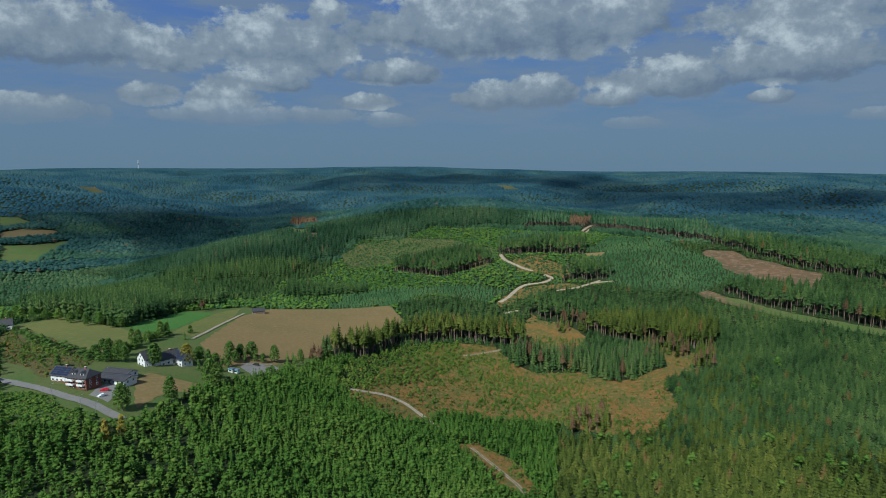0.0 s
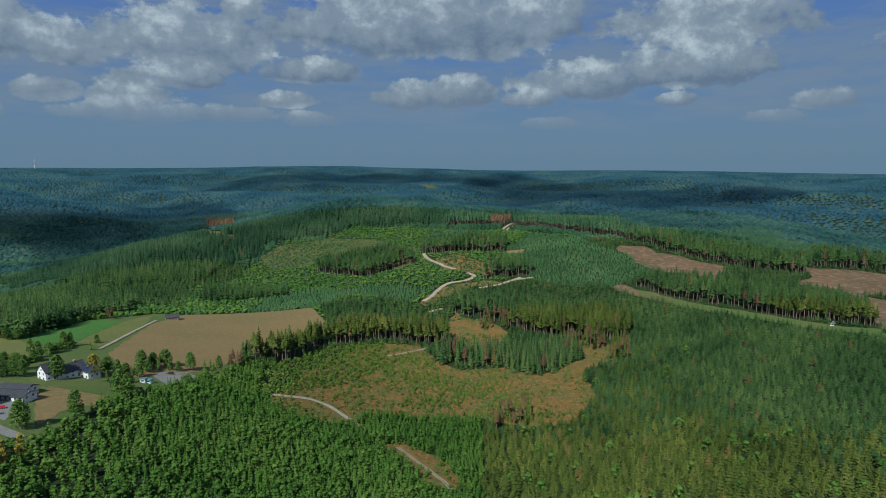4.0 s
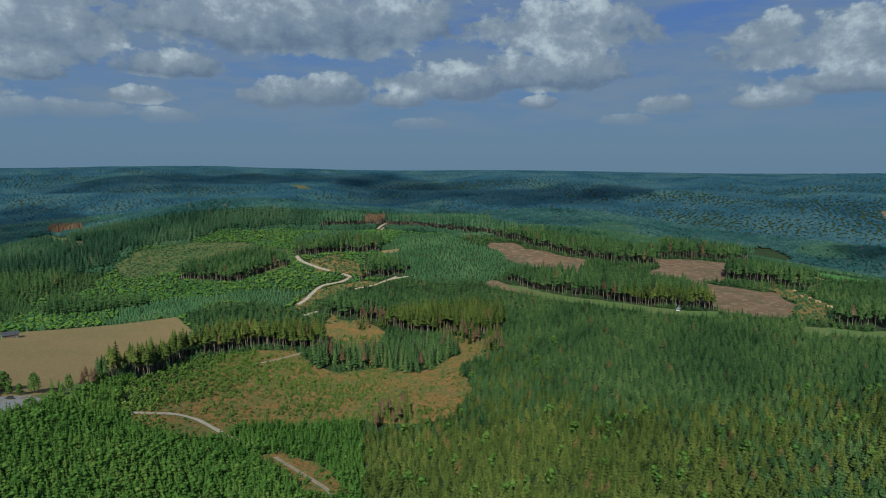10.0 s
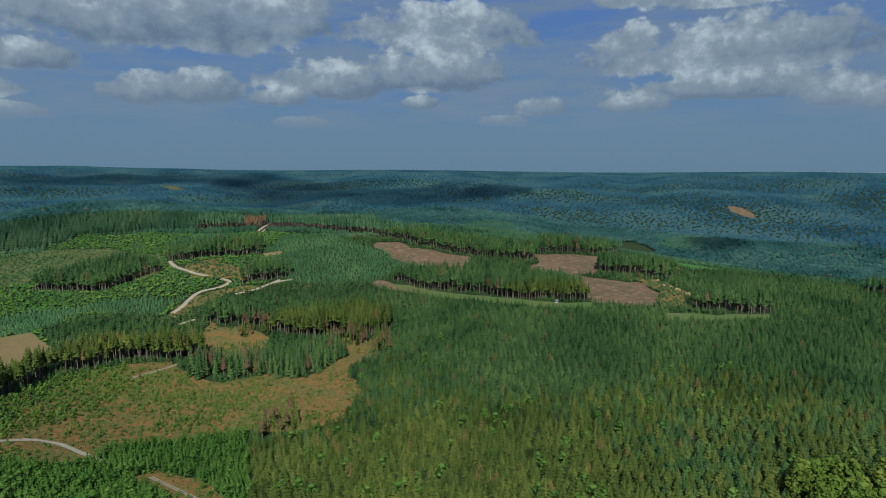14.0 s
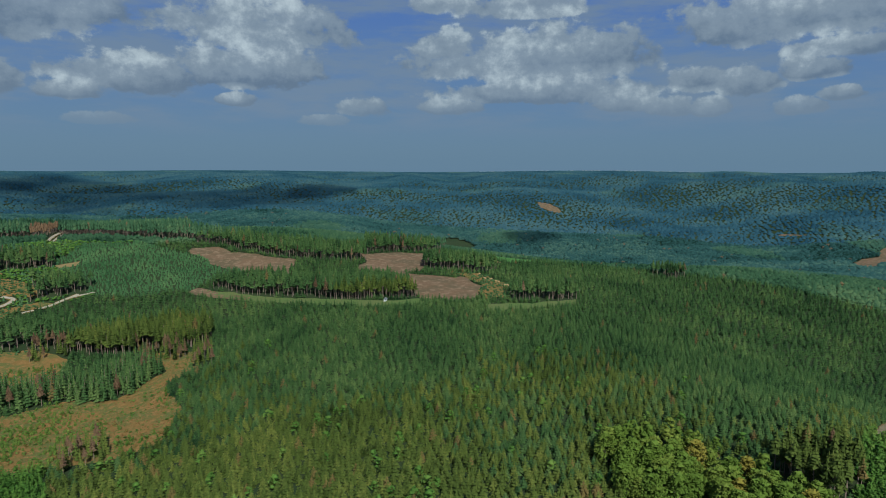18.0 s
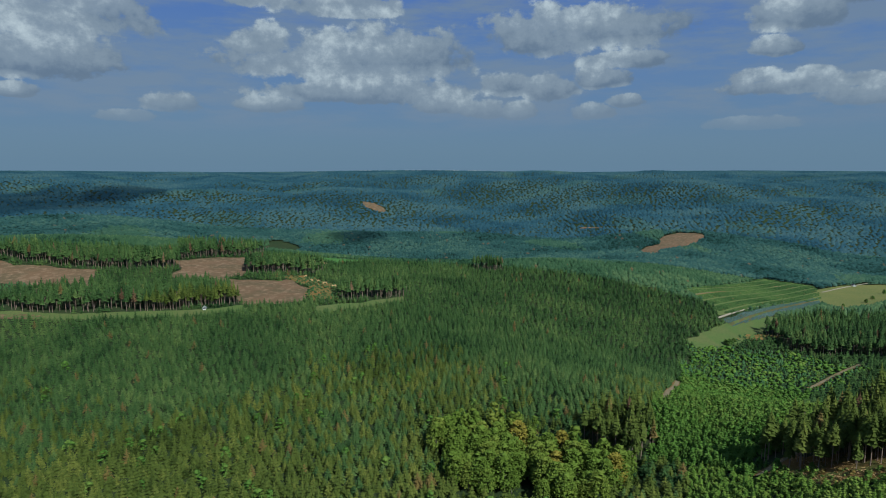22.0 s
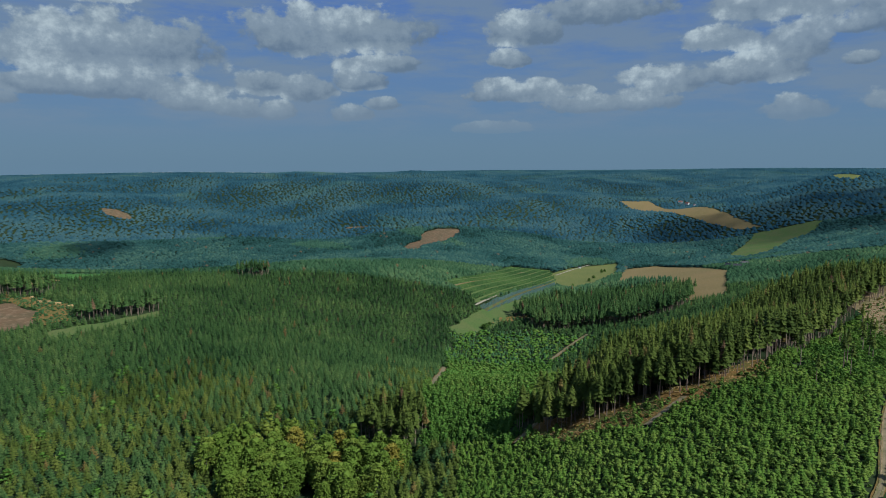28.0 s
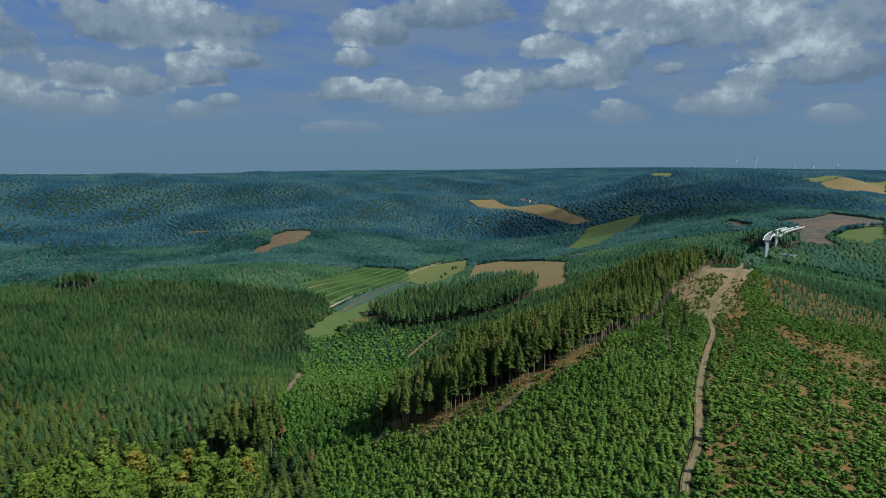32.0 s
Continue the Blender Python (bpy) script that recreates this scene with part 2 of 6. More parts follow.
PLAN.append(("hill_meadow", "meadow", [(2427, -1092), (2332, -1157), (2286, -1122), (2321, -1079)]))
PLAN.append(("plain_meadow", "meadow", [(2270, -1653), (2418, -2140), (2338, -2071), (2196, -1646)]))
PLAN.append(("plain_fields", "stubble", [(2193, -1672), (2362, -2091), (2073, -1839), (1865, -1518)]))
PLAN.append(("farmland", "lawn", [(-328, 448), (-359, 507), (-341, 544), (-264, 490), (-256, 600), (-218, 664), (-188, 667), (-63, 730), (-40, 652), (-92, 531), (-101, 450), (-125, 385), (-141, 339), (-146, 293), (-148, 275), (-161, 274), (-216, 291)]))
PLAN.append(("farm_field", "stubble", [(-182, 450), (-199, 594), (-188, 665), (-64, 727), (-41, 653), (-90, 520), (-122, 427), (-146, 399)]))
PLAN.append(("hay_meadow", "meadow", [(-351, 496), (-340, 542), (-266, 493), (-226, 455), (-211, 403), (-222, 387)]))
PLAN.append(("green_crop", "crop", [(-263, 499), (-256, 600), (-227, 604), (-220, 488), (-233, 471)]))
PLAN.append(("field_strip", "meadow", [(-217, 483), (-226, 605), (-217, 649), (-202, 589), (-195, 474)]))
PLAN.append(("brown_plot", "stubble", [(-171, 331), (-175, 355), (-145, 352), (-141, 338), (-152, 328), (-154, 299), (-163, 314)]))
PLAN.append(("weedy_lot", "scrub", [(-333, 454), (-339, 479), (-223, 384), (-209, 366), (-218, 330), (-266, 361)]))
PLAN.append(("bracken_slope", "bracken", [(-224, 301), (-204, 297), (-167, 284), (-168, 266), (-185, 261), (-189, 253)]))
PLAN.append(("car_park", "asphalt", [(-137, 406), (-139, 418), (-124, 432), (-115, 427), (-123, 392)]))
PLAN.append(("yard", "asphalt", [(-183, 314), (-183, 326), (-175, 325), (-171, 313), (-168, 300), (-181, 306)]))
PLAN.append(("garden_lawn", "lawn", [(-183, 335), (-186, 363), (-157, 368), (-145, 363), (-147, 354), (-171, 356), (-174, 337)]))
PLAN.append(("clearing", "heath", [(-65, 405), (-62, 437), (-51, 488), (-31, 544), (-6, 594), (22, 601), (50, 600), (64, 563), (76, 542), (121, 534), (153, 509), (192, 526), (219, 521), (191, 502), (166, 435), (146, 409), (113, 407), (92, 420), (57, 433), (-5, 417), (-27, 392), (-57, 401)]))
PLAN.append(("birch_slope", "birch", [(-77, 421), (-78, 490), (-55, 533), (-28, 578), (16, 599), (28, 556), (-1, 501), (-47, 445), (-60, 424)]))
PLAN.append(("dead_corner", "deadwood", [(180, 536), (195, 532), (209, 576), (196, 580)]))
PLAN.append(("dead_east", "deadwood", [(211, 509), (226, 503), (250, 555), (234, 561)]))
PLAN.append(("dead_back", "deadwood", [(128, 670), (146, 650), (154, 672), (138, 689)]))
PLAN.append(("dead_mid", "deadwood", [(148, 519), (165, 516), (174, 545), (159, 551)]))
PLAN.append(("dead_front", "deadwood", [(86, 411), (116, 402), (122, 432), (96, 438)]))
PLAN.append(("gap_clearing", "heath", [(88, 706), (109, 688), (132, 673), (146, 650), (144, 620), (129, 582), (93, 584), (77, 614), (84, 641)]))
PLAN.append(("east_gap", "heath", [(209, 578), (215, 580), (233, 554), (218, 517), (200, 510), (192, 526)]))
PLAN.append(("track_verge", "heath", [(6, 372), (24, 385), (50, 346), (54, 315), (35, 310), (22, 344)]))
PLAN.append(("dark_wood", "old", [(-703, 1007), (-690, 1046), (-447, 856), (-272, 765), (-241, 676), (-261, 616), (-262, 493), (-323, 547), (-372, 552)]))
PLAN.append(("row_wood", "tall", [(-92, 472), (-80, 501), (-64, 527), (-47, 557), (-28, 584), (-6, 598), (22, 603), (50, 605), (71, 598), (74, 627), (53, 635), (23, 634), (-7, 636), (-29, 615), (-49, 578), (-67, 548), (-82, 515), (-95, 485)]))
PLAN.append(("front_stand", "tallmix", [(62, 559), (76, 544), (96, 540), (121, 536), (131, 521), (153, 511), (169, 522), (194, 532), (200, 559), (176, 562), (135, 572), (93, 582), (73, 602)]))
PLAN.append(("back_stand", "tall", [(89, 700), (108, 686), (132, 671), (147, 652), (172, 627), (195, 605), (216, 582), (234, 556), (247, 556), (264, 588), (241, 652), (191, 701), (128, 726), (99, 733)]))
PLAN.append(("dead_back_a", "deadwood", [(121, 646), (153, 640), (160, 667), (130, 675)]))
PLAN.append(("dead_back_b", "deadwood", [(214, 516), (229, 508), (242, 542), (228, 546)]))
PLAN.append(("dead_back_c", "deadwood", [(194, 597), (218, 538), (229, 563), (204, 614)]))
PLAN.append(("hedge", "hedge", [(-342, 485), (-260, 412), (-213, 375), (-202, 358), (-255, 391), (-318, 450)]))
PLAN.append(("garden_hedge", "hedge", [(-211, 403), (-224, 449), (-218, 482), (-211, 468), (-214, 431), (-203, 392)]))
PLAN.append(("far_row", "tall", [(331, 1034), (357, 992), (384, 947), (401, 885), (436, 818), (464, 751), (499, 702), (527, 663), (563, 709), (531, 778), (494, 851), (437, 940), (404, 1064), (530, 1654)]))
PLAN.append(("mid_row", "tall", [(566, 733), (603, 705), (661, 672), (726, 733), (654, 767), (607, 785)]))
PLAN.append(("south_row", "tall", [(536, 627), (560, 589), (589, 567), (609, 550), (634, 526), (678, 559), (645, 602), (599, 641), (562, 669)]))
PLAN.append(("cut_west", "cut", [(379, 889), (405, 871), (433, 813), (462, 748), (418, 676), (383, 704), (371, 799), (370, 859)]))
PLAN.append(("cut_mid", "cut", [(563, 729), (600, 701), (662, 667), (552, 581), (514, 602), (500, 641)]))
PLAN.append(("cut_brown", "cut", [(523, 611), (526, 582), (545, 552), (574, 534), (555, 487), (515, 449), (482, 456), (455, 477), (464, 507), (497, 549)]))
PLAN.append(("cut_edge", "heath", [(585, 555), (611, 542), (601, 474), (548, 426), (506, 441), (559, 491)]))
PLAN.append(("wedge_stand", "tall", [(325, 718), (337, 694), (349, 656), (363, 625), (379, 587), (395, 555), (412, 526), (427, 506), (454, 488), (470, 514), (467, 545), (431, 605), (397, 683), (370, 709), (336, 726)]))
PLAN.append(("strip_green", "lawn", [(321, 720), (336, 690), (348, 653), (360, 621), (376, 584), (393, 552), (409, 521), (428, 498), (455, 485), (444, 464), (416, 485), (395, 504), (379, 533), (363, 564), (349, 601), (337, 631), (327, 673), (310, 702)]))
PLAN.append(("corner_stand", "tall", [(535, 418), (553, 407), (619, 393), (644, 406), (610, 430), (563, 436)]))
PLAN.append(("corner_strip", "lawn", [(499, 427), (532, 415), (550, 404), (615, 390), (601, 377), (532, 391), (480, 409)]))
PLAN.append(("ridge_sparse", "sparse", [(331, -135), (450, -214), (546, -289), (486, -271), (340, -191), (288, -150), (286, -126)]))
PLAN.append(("nursery", "nursery", [(1041, 133), (1397, 28), (1399, -63), (1225, -67), (941, 71), (981, 80)]))
PLAN.append(("nursery_blue", "nurseryblue", [(920, 67), (1236, -61), (1163, -64), (1083, -38), (904, 50)]))
PLAN.append(("valley_meadow", "lawn", [(808, 97), (892, 69), (1020, 14), (988, -3), (880, 18), (812, 51), (791, 78)]))
PLAN.append(("valley_bank", "heath", [(831, 49), (892, 11), (904, -10), (864, 3)]))
PLAN.append(("upper_meadow", "meadow", [(1302, -44), (1393, -81), (1471, -119), (1634, -243), (1361, -206), (1174, -133), (1119, -84), (1198, -56)]))
PLAN.append(("pale_field", "stubble", [(1156, -173), (1450, -234), (1565, -326), (1347, -358), (1135, -359), (826, -260), (855, -228), (959, -191), (1040, -167)]))
PLAN.append(("red_cut", "cut", [(1621, 316), (1787, 329), (1899, 312), (1954, 272), (1949, 212), (1843, 231), (1729, 252), (1619, 275)]))
PLAN.append(("far_fields", "stubble", [(2768, -414), (2768, -534), (2294, -628), (1958, -706), (1976, -655), (2134, -584), (2478, -467)]))
PLAN.append(("valley_fields", "lawn", [(1611, -506), (1907, -669), (1844, -827), (1743, -766), (1669, -668), (1473, -519)]))
PLAN.append(("site", "site", [(1248, -845), (1307, -987), (1495, -1175), (1232, -1098), (1136, -1013), (1108, -909), (1034, -806), (961, -787), (1021, -732), (1091, -775), (1148, -838)]))
PLAN.append(("site_field", "lawn", [(1085, -893), (1136, -1013), (996, -892), (974, -834), (1031, -815)]))
PLAN.append(("site_bare", "cut", [(1323, -774), (1449, -884), (1218, -775), (1232, -753)]))
PLAN.append(("ridge_top", "brash", [(552, -273), (585, -318), (927, -579), (550, -365), (473, -298), (409, -250), (432, -241)]))
PLAN.append(("ridge_ground", "heath", [(174, -100), (189, -112), (217, -129), (250, -146), (309, -188), (428, -257), (568, -370), (515, -372), (426, -388), (165, -157)]))
PLAN.append(("ridge_bushes", "ridgebush", [(174, -100), (189, -112), (217, -129), (250, -146), (309, -188), (428, -257), (568, -370), (515, -372), (426, -388), (165, -157)]))
PLAN.append(("ridge_scrub", "heath", [(429, -252), (489, -307), (425, -274), (288, -180), (270, -162), (309, -185)]))
PLAN.append(("south_scrub", "heath", [(404, -279), (347, -284), (297, -273), (254, -235), (292, -230), (346, -249)]))
PLAN.append(("ridge_green", "youngspruce", [(950, -628), (878, -651), (809, -670), (768, -694), (315, -289), (368, -301), (486, -323)]))
PLAN.append(("ridge_broadleaf", "beech", [(963, -717), (945, -759), (876, -724), (839, -756), (783, -707), (828, -668), (890, -668)]))
PLAN.append(("viaduct_wood", "tall", [(1030, -664), (973, -683), (988, -721), (1018, -738), (1039, -714), (1071, -700)]))
PLAN.append(("stand_foot", "heath", [(322, 5), (347, -10), (330, -28), (321, -55), (319, -83), (344, -130), (316, -123), (300, -93), (285, -57), (300, -25), (319, -9)]))
PLAN.append(("slope_young", "youngleaf", [(790, 92), (819, 51), (832, -17), (769, -88), (680, -39), (360, -10), (320, 3), (341, 36), (355, 63), (444, 69)]))
PLAN.append(("valley_stand", "tall", [(894, 10), (845, -17), (825, -71), (795, -136), (790, -195), (944, -261), (1078, -194), (983, -30)]))
PLAN.append(("beech_wood", "beech", [(270, 138), (309, 176), (341, 173), (354, 131), (344, 84), (335, 67), (315, 64), (292, 77)]))
PLAN.append(("bottom_old", "tall", [(335, 67), (356, 95), (383, 98), (395, 78), (374, 63), (333, 57)]))
LINES = []
LINES.append(("forest_road", "gravel", 5.0, [(90, 964), (93, 928), (104, 897), (114, 872), (125, 856)]))
LINES.append(("forest_road", "gravel", 5.0, [(138, 836), (146, 820), (131, 806), (108, 801), (93, 782), (81, 758), (69, 741)]))
LINES.append(("forest_track", "gravel", 3.5, [(74, 704), (89, 713)]))
LINES.append(("forest_track", "gravel", 3.5, [(169, 779), (193, 792), (221, 794)]))
LINES.append(("forest_track", "gravel", 3.5, [(246, 1067), (273, 1133)]))
LINES.append(("forest_track", "gravel", 3.8, [(-66, 424), (-55, 429), (-42, 433), (-29, 428), (-19, 417), (-9, 403), (-4, 397)]))
LINES.append(("forest_track", "gravel", 3.0, [(18, 373), (29, 352), (41, 326), (44, 312)]))
LINES.append(("forest_track", "gravel", 3.5, [(71, 703), (87, 711)]))
LINES.append(("forest_track", "gravel", 3.5, [(144, 775), (171, 781), (205, 799)]))
LINES.append(("forest_track", "gravel", 3.0, [(19, 565), (59, 593)]))
LINES.append(("country_road", "asphalt", 6.0, [(-267, 335), (-234, 317), (-211, 308), (-188, 299), (-172, 293), (-153, 283)]))
LINES.append(("farm_lane", "gravel", 2.6, [(-192, 462), (-194, 491), (-198, 544), (-202, 616)]))
LINES.append(("ridge_path", "gravel", 2.0, [(181, -99), (191, -105), (208, -118), (228, -129), (254, -143), (291, -166), (367, -214), (440, -253), (495, -293), (562, -351), (914, -589)]))
LINES.append(("skid_trail", "soil", 3.0, [(323, 2), (338, -9), (351, -23)]))
LINES.append(("skid_trail", "soil", 3.0, [(283, -58), (291, -67), (302, -79)]))
LINES.append(("forest_track", "soil", 4.0, [(703, -35), (760, -65), (787, -84)]))
LINES.append(("skid_trail", "soil", 4.0, [(453, 66), (633, 81)]))
LINES.append(("valley_lane", "gravel", 4.0, [(930, 70), (1273, -59)]))
LINES.append(("nursery_lane", "soil", 3.0, [(1030, 113), (1311, 9), (1328, -56)]))
LINES.append(("valley_lane", "gravel", 4.0, [(1320, -71), (1581, -177), (1646, -233)]))
LINES.append(("forest_track", "gravel", 5.0, [(242, 1079), (291, 1209)]))
SOLAR_HOUSE = (-204, 324)
FLATS = (-190, 317)
BARN = (-181, 331)
MANOR = (-176, 374)
KIOSK_A = (-138, 391)
KIOSK_B = (-135, 392)
FIELD_BARN = (-191, 629)
RED_CAR = (-178, 314)
TRAILER = (-175, 306)
DARK_CAR = (-131, 420)
HAMLET = (-353, 487)
DECK_LINES = ([(934, -627), (999, -675), (1065, -735), (1109, -790)], [(983, -677), (1046, -733), (1089, -781), (1126, -826)])
BRIDGE_SHED = (932, -665)
WHITE_SHED = (421, 504)
HILL_HUT = (1470, -133)
LAMP_A = (-176, 289)
LAMP_B = (-166, 284)
LAMP_C = (-196, 299)
BIG = [(-158, 293), (-178, 371), (-164, 385), (-161, 397), (-139, 356), (-134, 355), (-123, 439), (-148, 418), (-144, 428), (-139, 437), (-144, 315)]
COPSE = [(-221, 383), (-225, 399), (-214, 386), (-214, 398), (-204, 387), (-205, 368), (-201, 370), (-196, 370), (-209, 409), (-213, 423), (-214, 438), (-211, 444), (-212, 454)]
YARD = [(-154, 395), (-153, 404), (-148, 405), (-144, 402), (-143, 415), (-140, 425), (-134, 430), (-129, 431), (-115, 444), (-109, 443), (-107, 452), (-154, 378), (-146, 369), (-142, 368), (-135, 362), (-203, 486), (-213, 467), (-212, 434), (-225, 437), (-224, 444), (-113, 453), (-221, 345), (-216, 463), (-143, 387), (-116, 383), (-112, 396), (-196, 458)]
AUTUMN = [(-147, 257), (-144, 265)]
EDGE = [(-366, 514), (-368, 530), (-363, 539), (-345, 528), (-333, 526), (-314, 512), (-293, 499), (-284, 502), (-268, 490), (-262, 493), (-386, 550), (-371, 560), (-318, 531)]
RUST = [(-370, 579), (-372, 585), (-325, 545), (-242, 609), (-241, 614)]
VALLEY = [(1369, -171), (1394, -181), (1429, -216), (1503, -238), (1582, -265), (1632, -291), (1225, -130), (1156, -93), (1276, -144), (831, 52), (826, 48), (840, 44), (1663, -318), (1685, -343)]
BROWN = [(-101, 461), (-100, 467), (-96, 464), (-95, 470)]
PINES = [(-95, 480), (-93, 485), (-91, 483)]
VALLEY_HOUSES = [(1191, -378), (1151, -380), (1192, -405)]
FAR_VILLAGE = [(2698, -648), (2649, -664), (2562, -671)]
LOGS = [(602, 530), (590, 510), (592, 501), (590, 489), (586, 472)]
TURBINES = [(3748, -2666, 89), (3688, -2749, 89), (3610, -2851, 82), (3933, -2385, 133), (3872, -2484, 144)]
MAST = (-1811, 3734, 141)
TOWN_SPAN = (42.7, 76.3, -0.98)
PLAN.append(("ridge_stand", "tall", [(334, -8), (313, -33), (308, -53), (309, -74), (314, -100), (345, -137), (459, -219), (546, -289), (588, -339), (932, -590), (963, -536), (624, -257), (581, -195), (495, -120), (381, -38), (349, -6), (340, 10), (334, 17), (330, 14), (341, 12)]))
SHADED = [(-944, 1580, -34, 350, 485), (-637, 1820, -47, 288, 890), (-65, 3052, 24, 886, 570), (668, 2579, -4, 314, 858), (1087, 2047, -17, 399, 355), (1373, 2014, 10, 132, 242), (1511, 1133, -108, 111, 152), (1887, -1030, 15, 468, 475), (2093, -504, -103, 156, 150)]


def inside(x, y, outline):
    """Which of the points lie within the outline."""
    x, y = np.asarray(x, float), np.asarray(y, float)
    lo, hi = np.min(outline, 0), np.max(outline, 0)
    near = (x >= lo[0]) & (x <= hi[0]) & (y >= lo[1]) & (y <= hi[1])
    full = np.zeros(x.shape, bool)
    if not near.any():
        return full
    x, y = x[near], y[near]
    hit = np.zeros(x.shape, bool)
    n = len(outline)
    for i in range(n):
        (x0, y0), (x1, y1) = outline[i], outline[(i + 1) % n]
        if y0 == y1:
            continue
        cross = ((y0 > y) != (y1 > y)) & (x < (x1 - x0) * (y - y0) / (y1 - y0) + x0)
        hit ^= cross
    full[near] = hit
    return full


def ragged(outline, amp, step):
    """The outline with an uneven, natural edge."""
    res = []
    n = len(outline)
    for i in range(n):
        (x0, y0), (x1, y1) = outline[i], outline[(i + 1) % n]
        d = math.hypot(x1 - x0, y1 - y0)
        m = max(1, int(d / step))
        for s in range(m):
            x, y = x0 + (x1 - x0) * s / m, y0 + (y1 - y0) * s / m
            q = Vector((x / (amp * 5), y / (amp * 5), 3.1))
            p = Vector((x / (amp * 1.6), y / (amp * 1.6), 7.7))
            res.append((x + amp * (noise.noise(q) * 1.3 + noise.noise(p) * 0.7), y + amp * (noise.noise(q + Vector((40, 9, 0))) * 1.3 + noise.noise(p + Vector((40, 9, 0))) * 0.7)))
    return res


WILD = ("heath", "brash", "cut", "scrub", "bracken", "tall", "tallmix", "old", "youngspruce", "youngleaf", "beech", "sparse", "hedge")
for i, (name, cover, outline) in enumerate(PLAN):
    far = math.hypot(*np.mean(outline, 0))
    amp = far * (0.016 if cover in WILD else 0.003) * (0.4 if cover == "hedge" else 1.0)
    PLAN[i] = (name, cover, ragged(outline, max(amp, 0.8), max(3.0, far * 0.011)))

# ---------------------------------------------------------------- materials
def material(name, colour, rough=0.9, spec=0.2):
    m = bpy.data.materials.new(name)
    m.use_nodes = True
    nt = m.node_tree
    b = nt.nodes["Principled BSDF"]
    b.inputs["Base Color"].default_value = (*colour, 1)
    b.inputs["Roughness"].default_value = rough
    b.inputs["Specular IOR Level"].default_value = spec
    return m, Nodes(nt), b


def ground_material(name, a, b, c, fine=0.5, broad=0.03, bump=0.4, rows_dir=None):
    """Soil or grass: two colours in broad patches, a third in fine grain."""
    m, k, bsdf = material(name, a, 0.95, 0.1)
    geo = k.put("ShaderNodeNewGeometry").outputs["Position"]
    col = k.mix(k.smooth(k.noise(geo, broad, 5.0, 0.6), 0.38, 0.62), a, b)
    col = k.mix(k.smooth(k.noise(geo, fine, 4.0, 0.65), 0.45, 0.7), col, c)
    if rows_dir is not None:
        sep = k.put("ShaderNodeSeparateXYZ")
        k.feed(sep.inputs[0], geo)
        u = k.math("ADD", k.math("MULTIPLY", sep.outputs[0], rows_dir[0]), k.math("MULTIPLY", sep.outputs[1], rows_dir[1]))
        wave = k.math("MULTIPLY_ADD", k.math("SINE", u), 0.5, 0.5)
        col = k.mix(k.math("MULTIPLY", wave, 0.35), col, c)
    k.feed(bsdf.inputs["Base Color"], col)
    bm = k.put("ShaderNodeBump")
    bm.inputs["Strength"].default_value, bm.inputs["Distance"].default_value = bump, 0.5
    k.feed(bm.inputs["Height"], k.noise(geo, fine * 1.7, 5.0, 0.7))
    k.feed(bsdf.inputs["Normal"], bm.outputs[0])
    return m


GROUND = {
    "floor": ground_material("forest_floor", (0.022, 0.038, 0.013), (0.030, 0.043, 0.015), (0.034, 0.040, 0.016)),
    "stubble": ground_material("dry_stubble", (0.200, 0.138, 0.056), (0.172, 0.128, 0.050), (0.232, 0.165, 0.074), 0.35, 0.012, 0.2),
    "meadow": ground_material("mown_meadow", (0.138, 0.142, 0.040), (0.115, 0.130, 0.036), (0.165, 0.155, 0.052), 0.3, 0.015, 0.2),
    "crop": ground_material("green_crop_field", (0.072, 0.172, 0.032), (0.082, 0.178, 0.034), (0.048, 0.108, 0.026), 0.6, 0.02, 0.3, (1.2, 1.9)),
    "lawn": ground_material("rough_grass", (0.085, 0.125, 0.032), (0.110, 0.125, 0.040), (0.070, 0.100, 0.030), 0.5, 0.03, 0.3),
    "heath": ground_material("dry_clearing_grass", (0.175, 0.102, 0.030), (0.092, 0.100, 0.027), (0.235, 0.128, 0.044), 0.30, 0.07, 0.8),
    "brash": ground_material("felled_brash", (0.260, 0.175, 0.090), (0.150, 0.130, 0.052), (0.330, 0.240, 0.140), 0.4, 0.05, 0.8),
    "scrub": ground_material("weedy_scrub", (0.085, 0.088, 0.030), (0.125, 0.095, 0.040), (0.065, 0.080, 0.025), 0.25, 0.02, 0.6),
    "bracken": ground_material("bracken_bank", (0.055, 0.100, 0.028), (0.050, 0.085, 0.025), (0.110, 0.085, 0.040), 0.3, 0.05, 0.7),
    "cut": ground_material("bare_felled_soil", (0.140, 0.086, 0.046), (0.100, 0.074, 0.038), (0.200, 0.135, 0.080), 0.14, 0.03, 0.5),
    "site": ground_material("levelled_earth", (0.130, 0.090, 0.060), (0.075, 0.080, 0.060), (0.170, 0.120, 0.085), 0.06, 0.008, 0.4),
    "moor": ground_material("moor_grass", (0.085, 0.105, 0.030), (0.120, 0.105, 0.036), (0.060, 0.090, 0.024), 0.12, 0.02, 0.6),
    "gravel": ground_material("pale_gravel", (0.370, 0.315, 0.230), (0.310, 0.260, 0.185), (0.220, 0.185, 0.120), 0.6, 0.1, 0.3),
    "soil": ground_material("wheel_worn_soil", (0.240, 0.180, 0.105), (0.185, 0.145, 0.080), (0.130, 0.120, 0.055), 0.6, 0.1, 0.4),
    "asphalt": ground_material("worn_asphalt", (0.205, 0.192, 0.172), (0.225, 0.210, 0.188), (0.175, 0.165, 0.150), 0.8, 0.06, 0.1),
}
GROUND["nursery"] = GROUND["lawn"]
GROUND["nurseryblue"] = GROUND["scrub"]


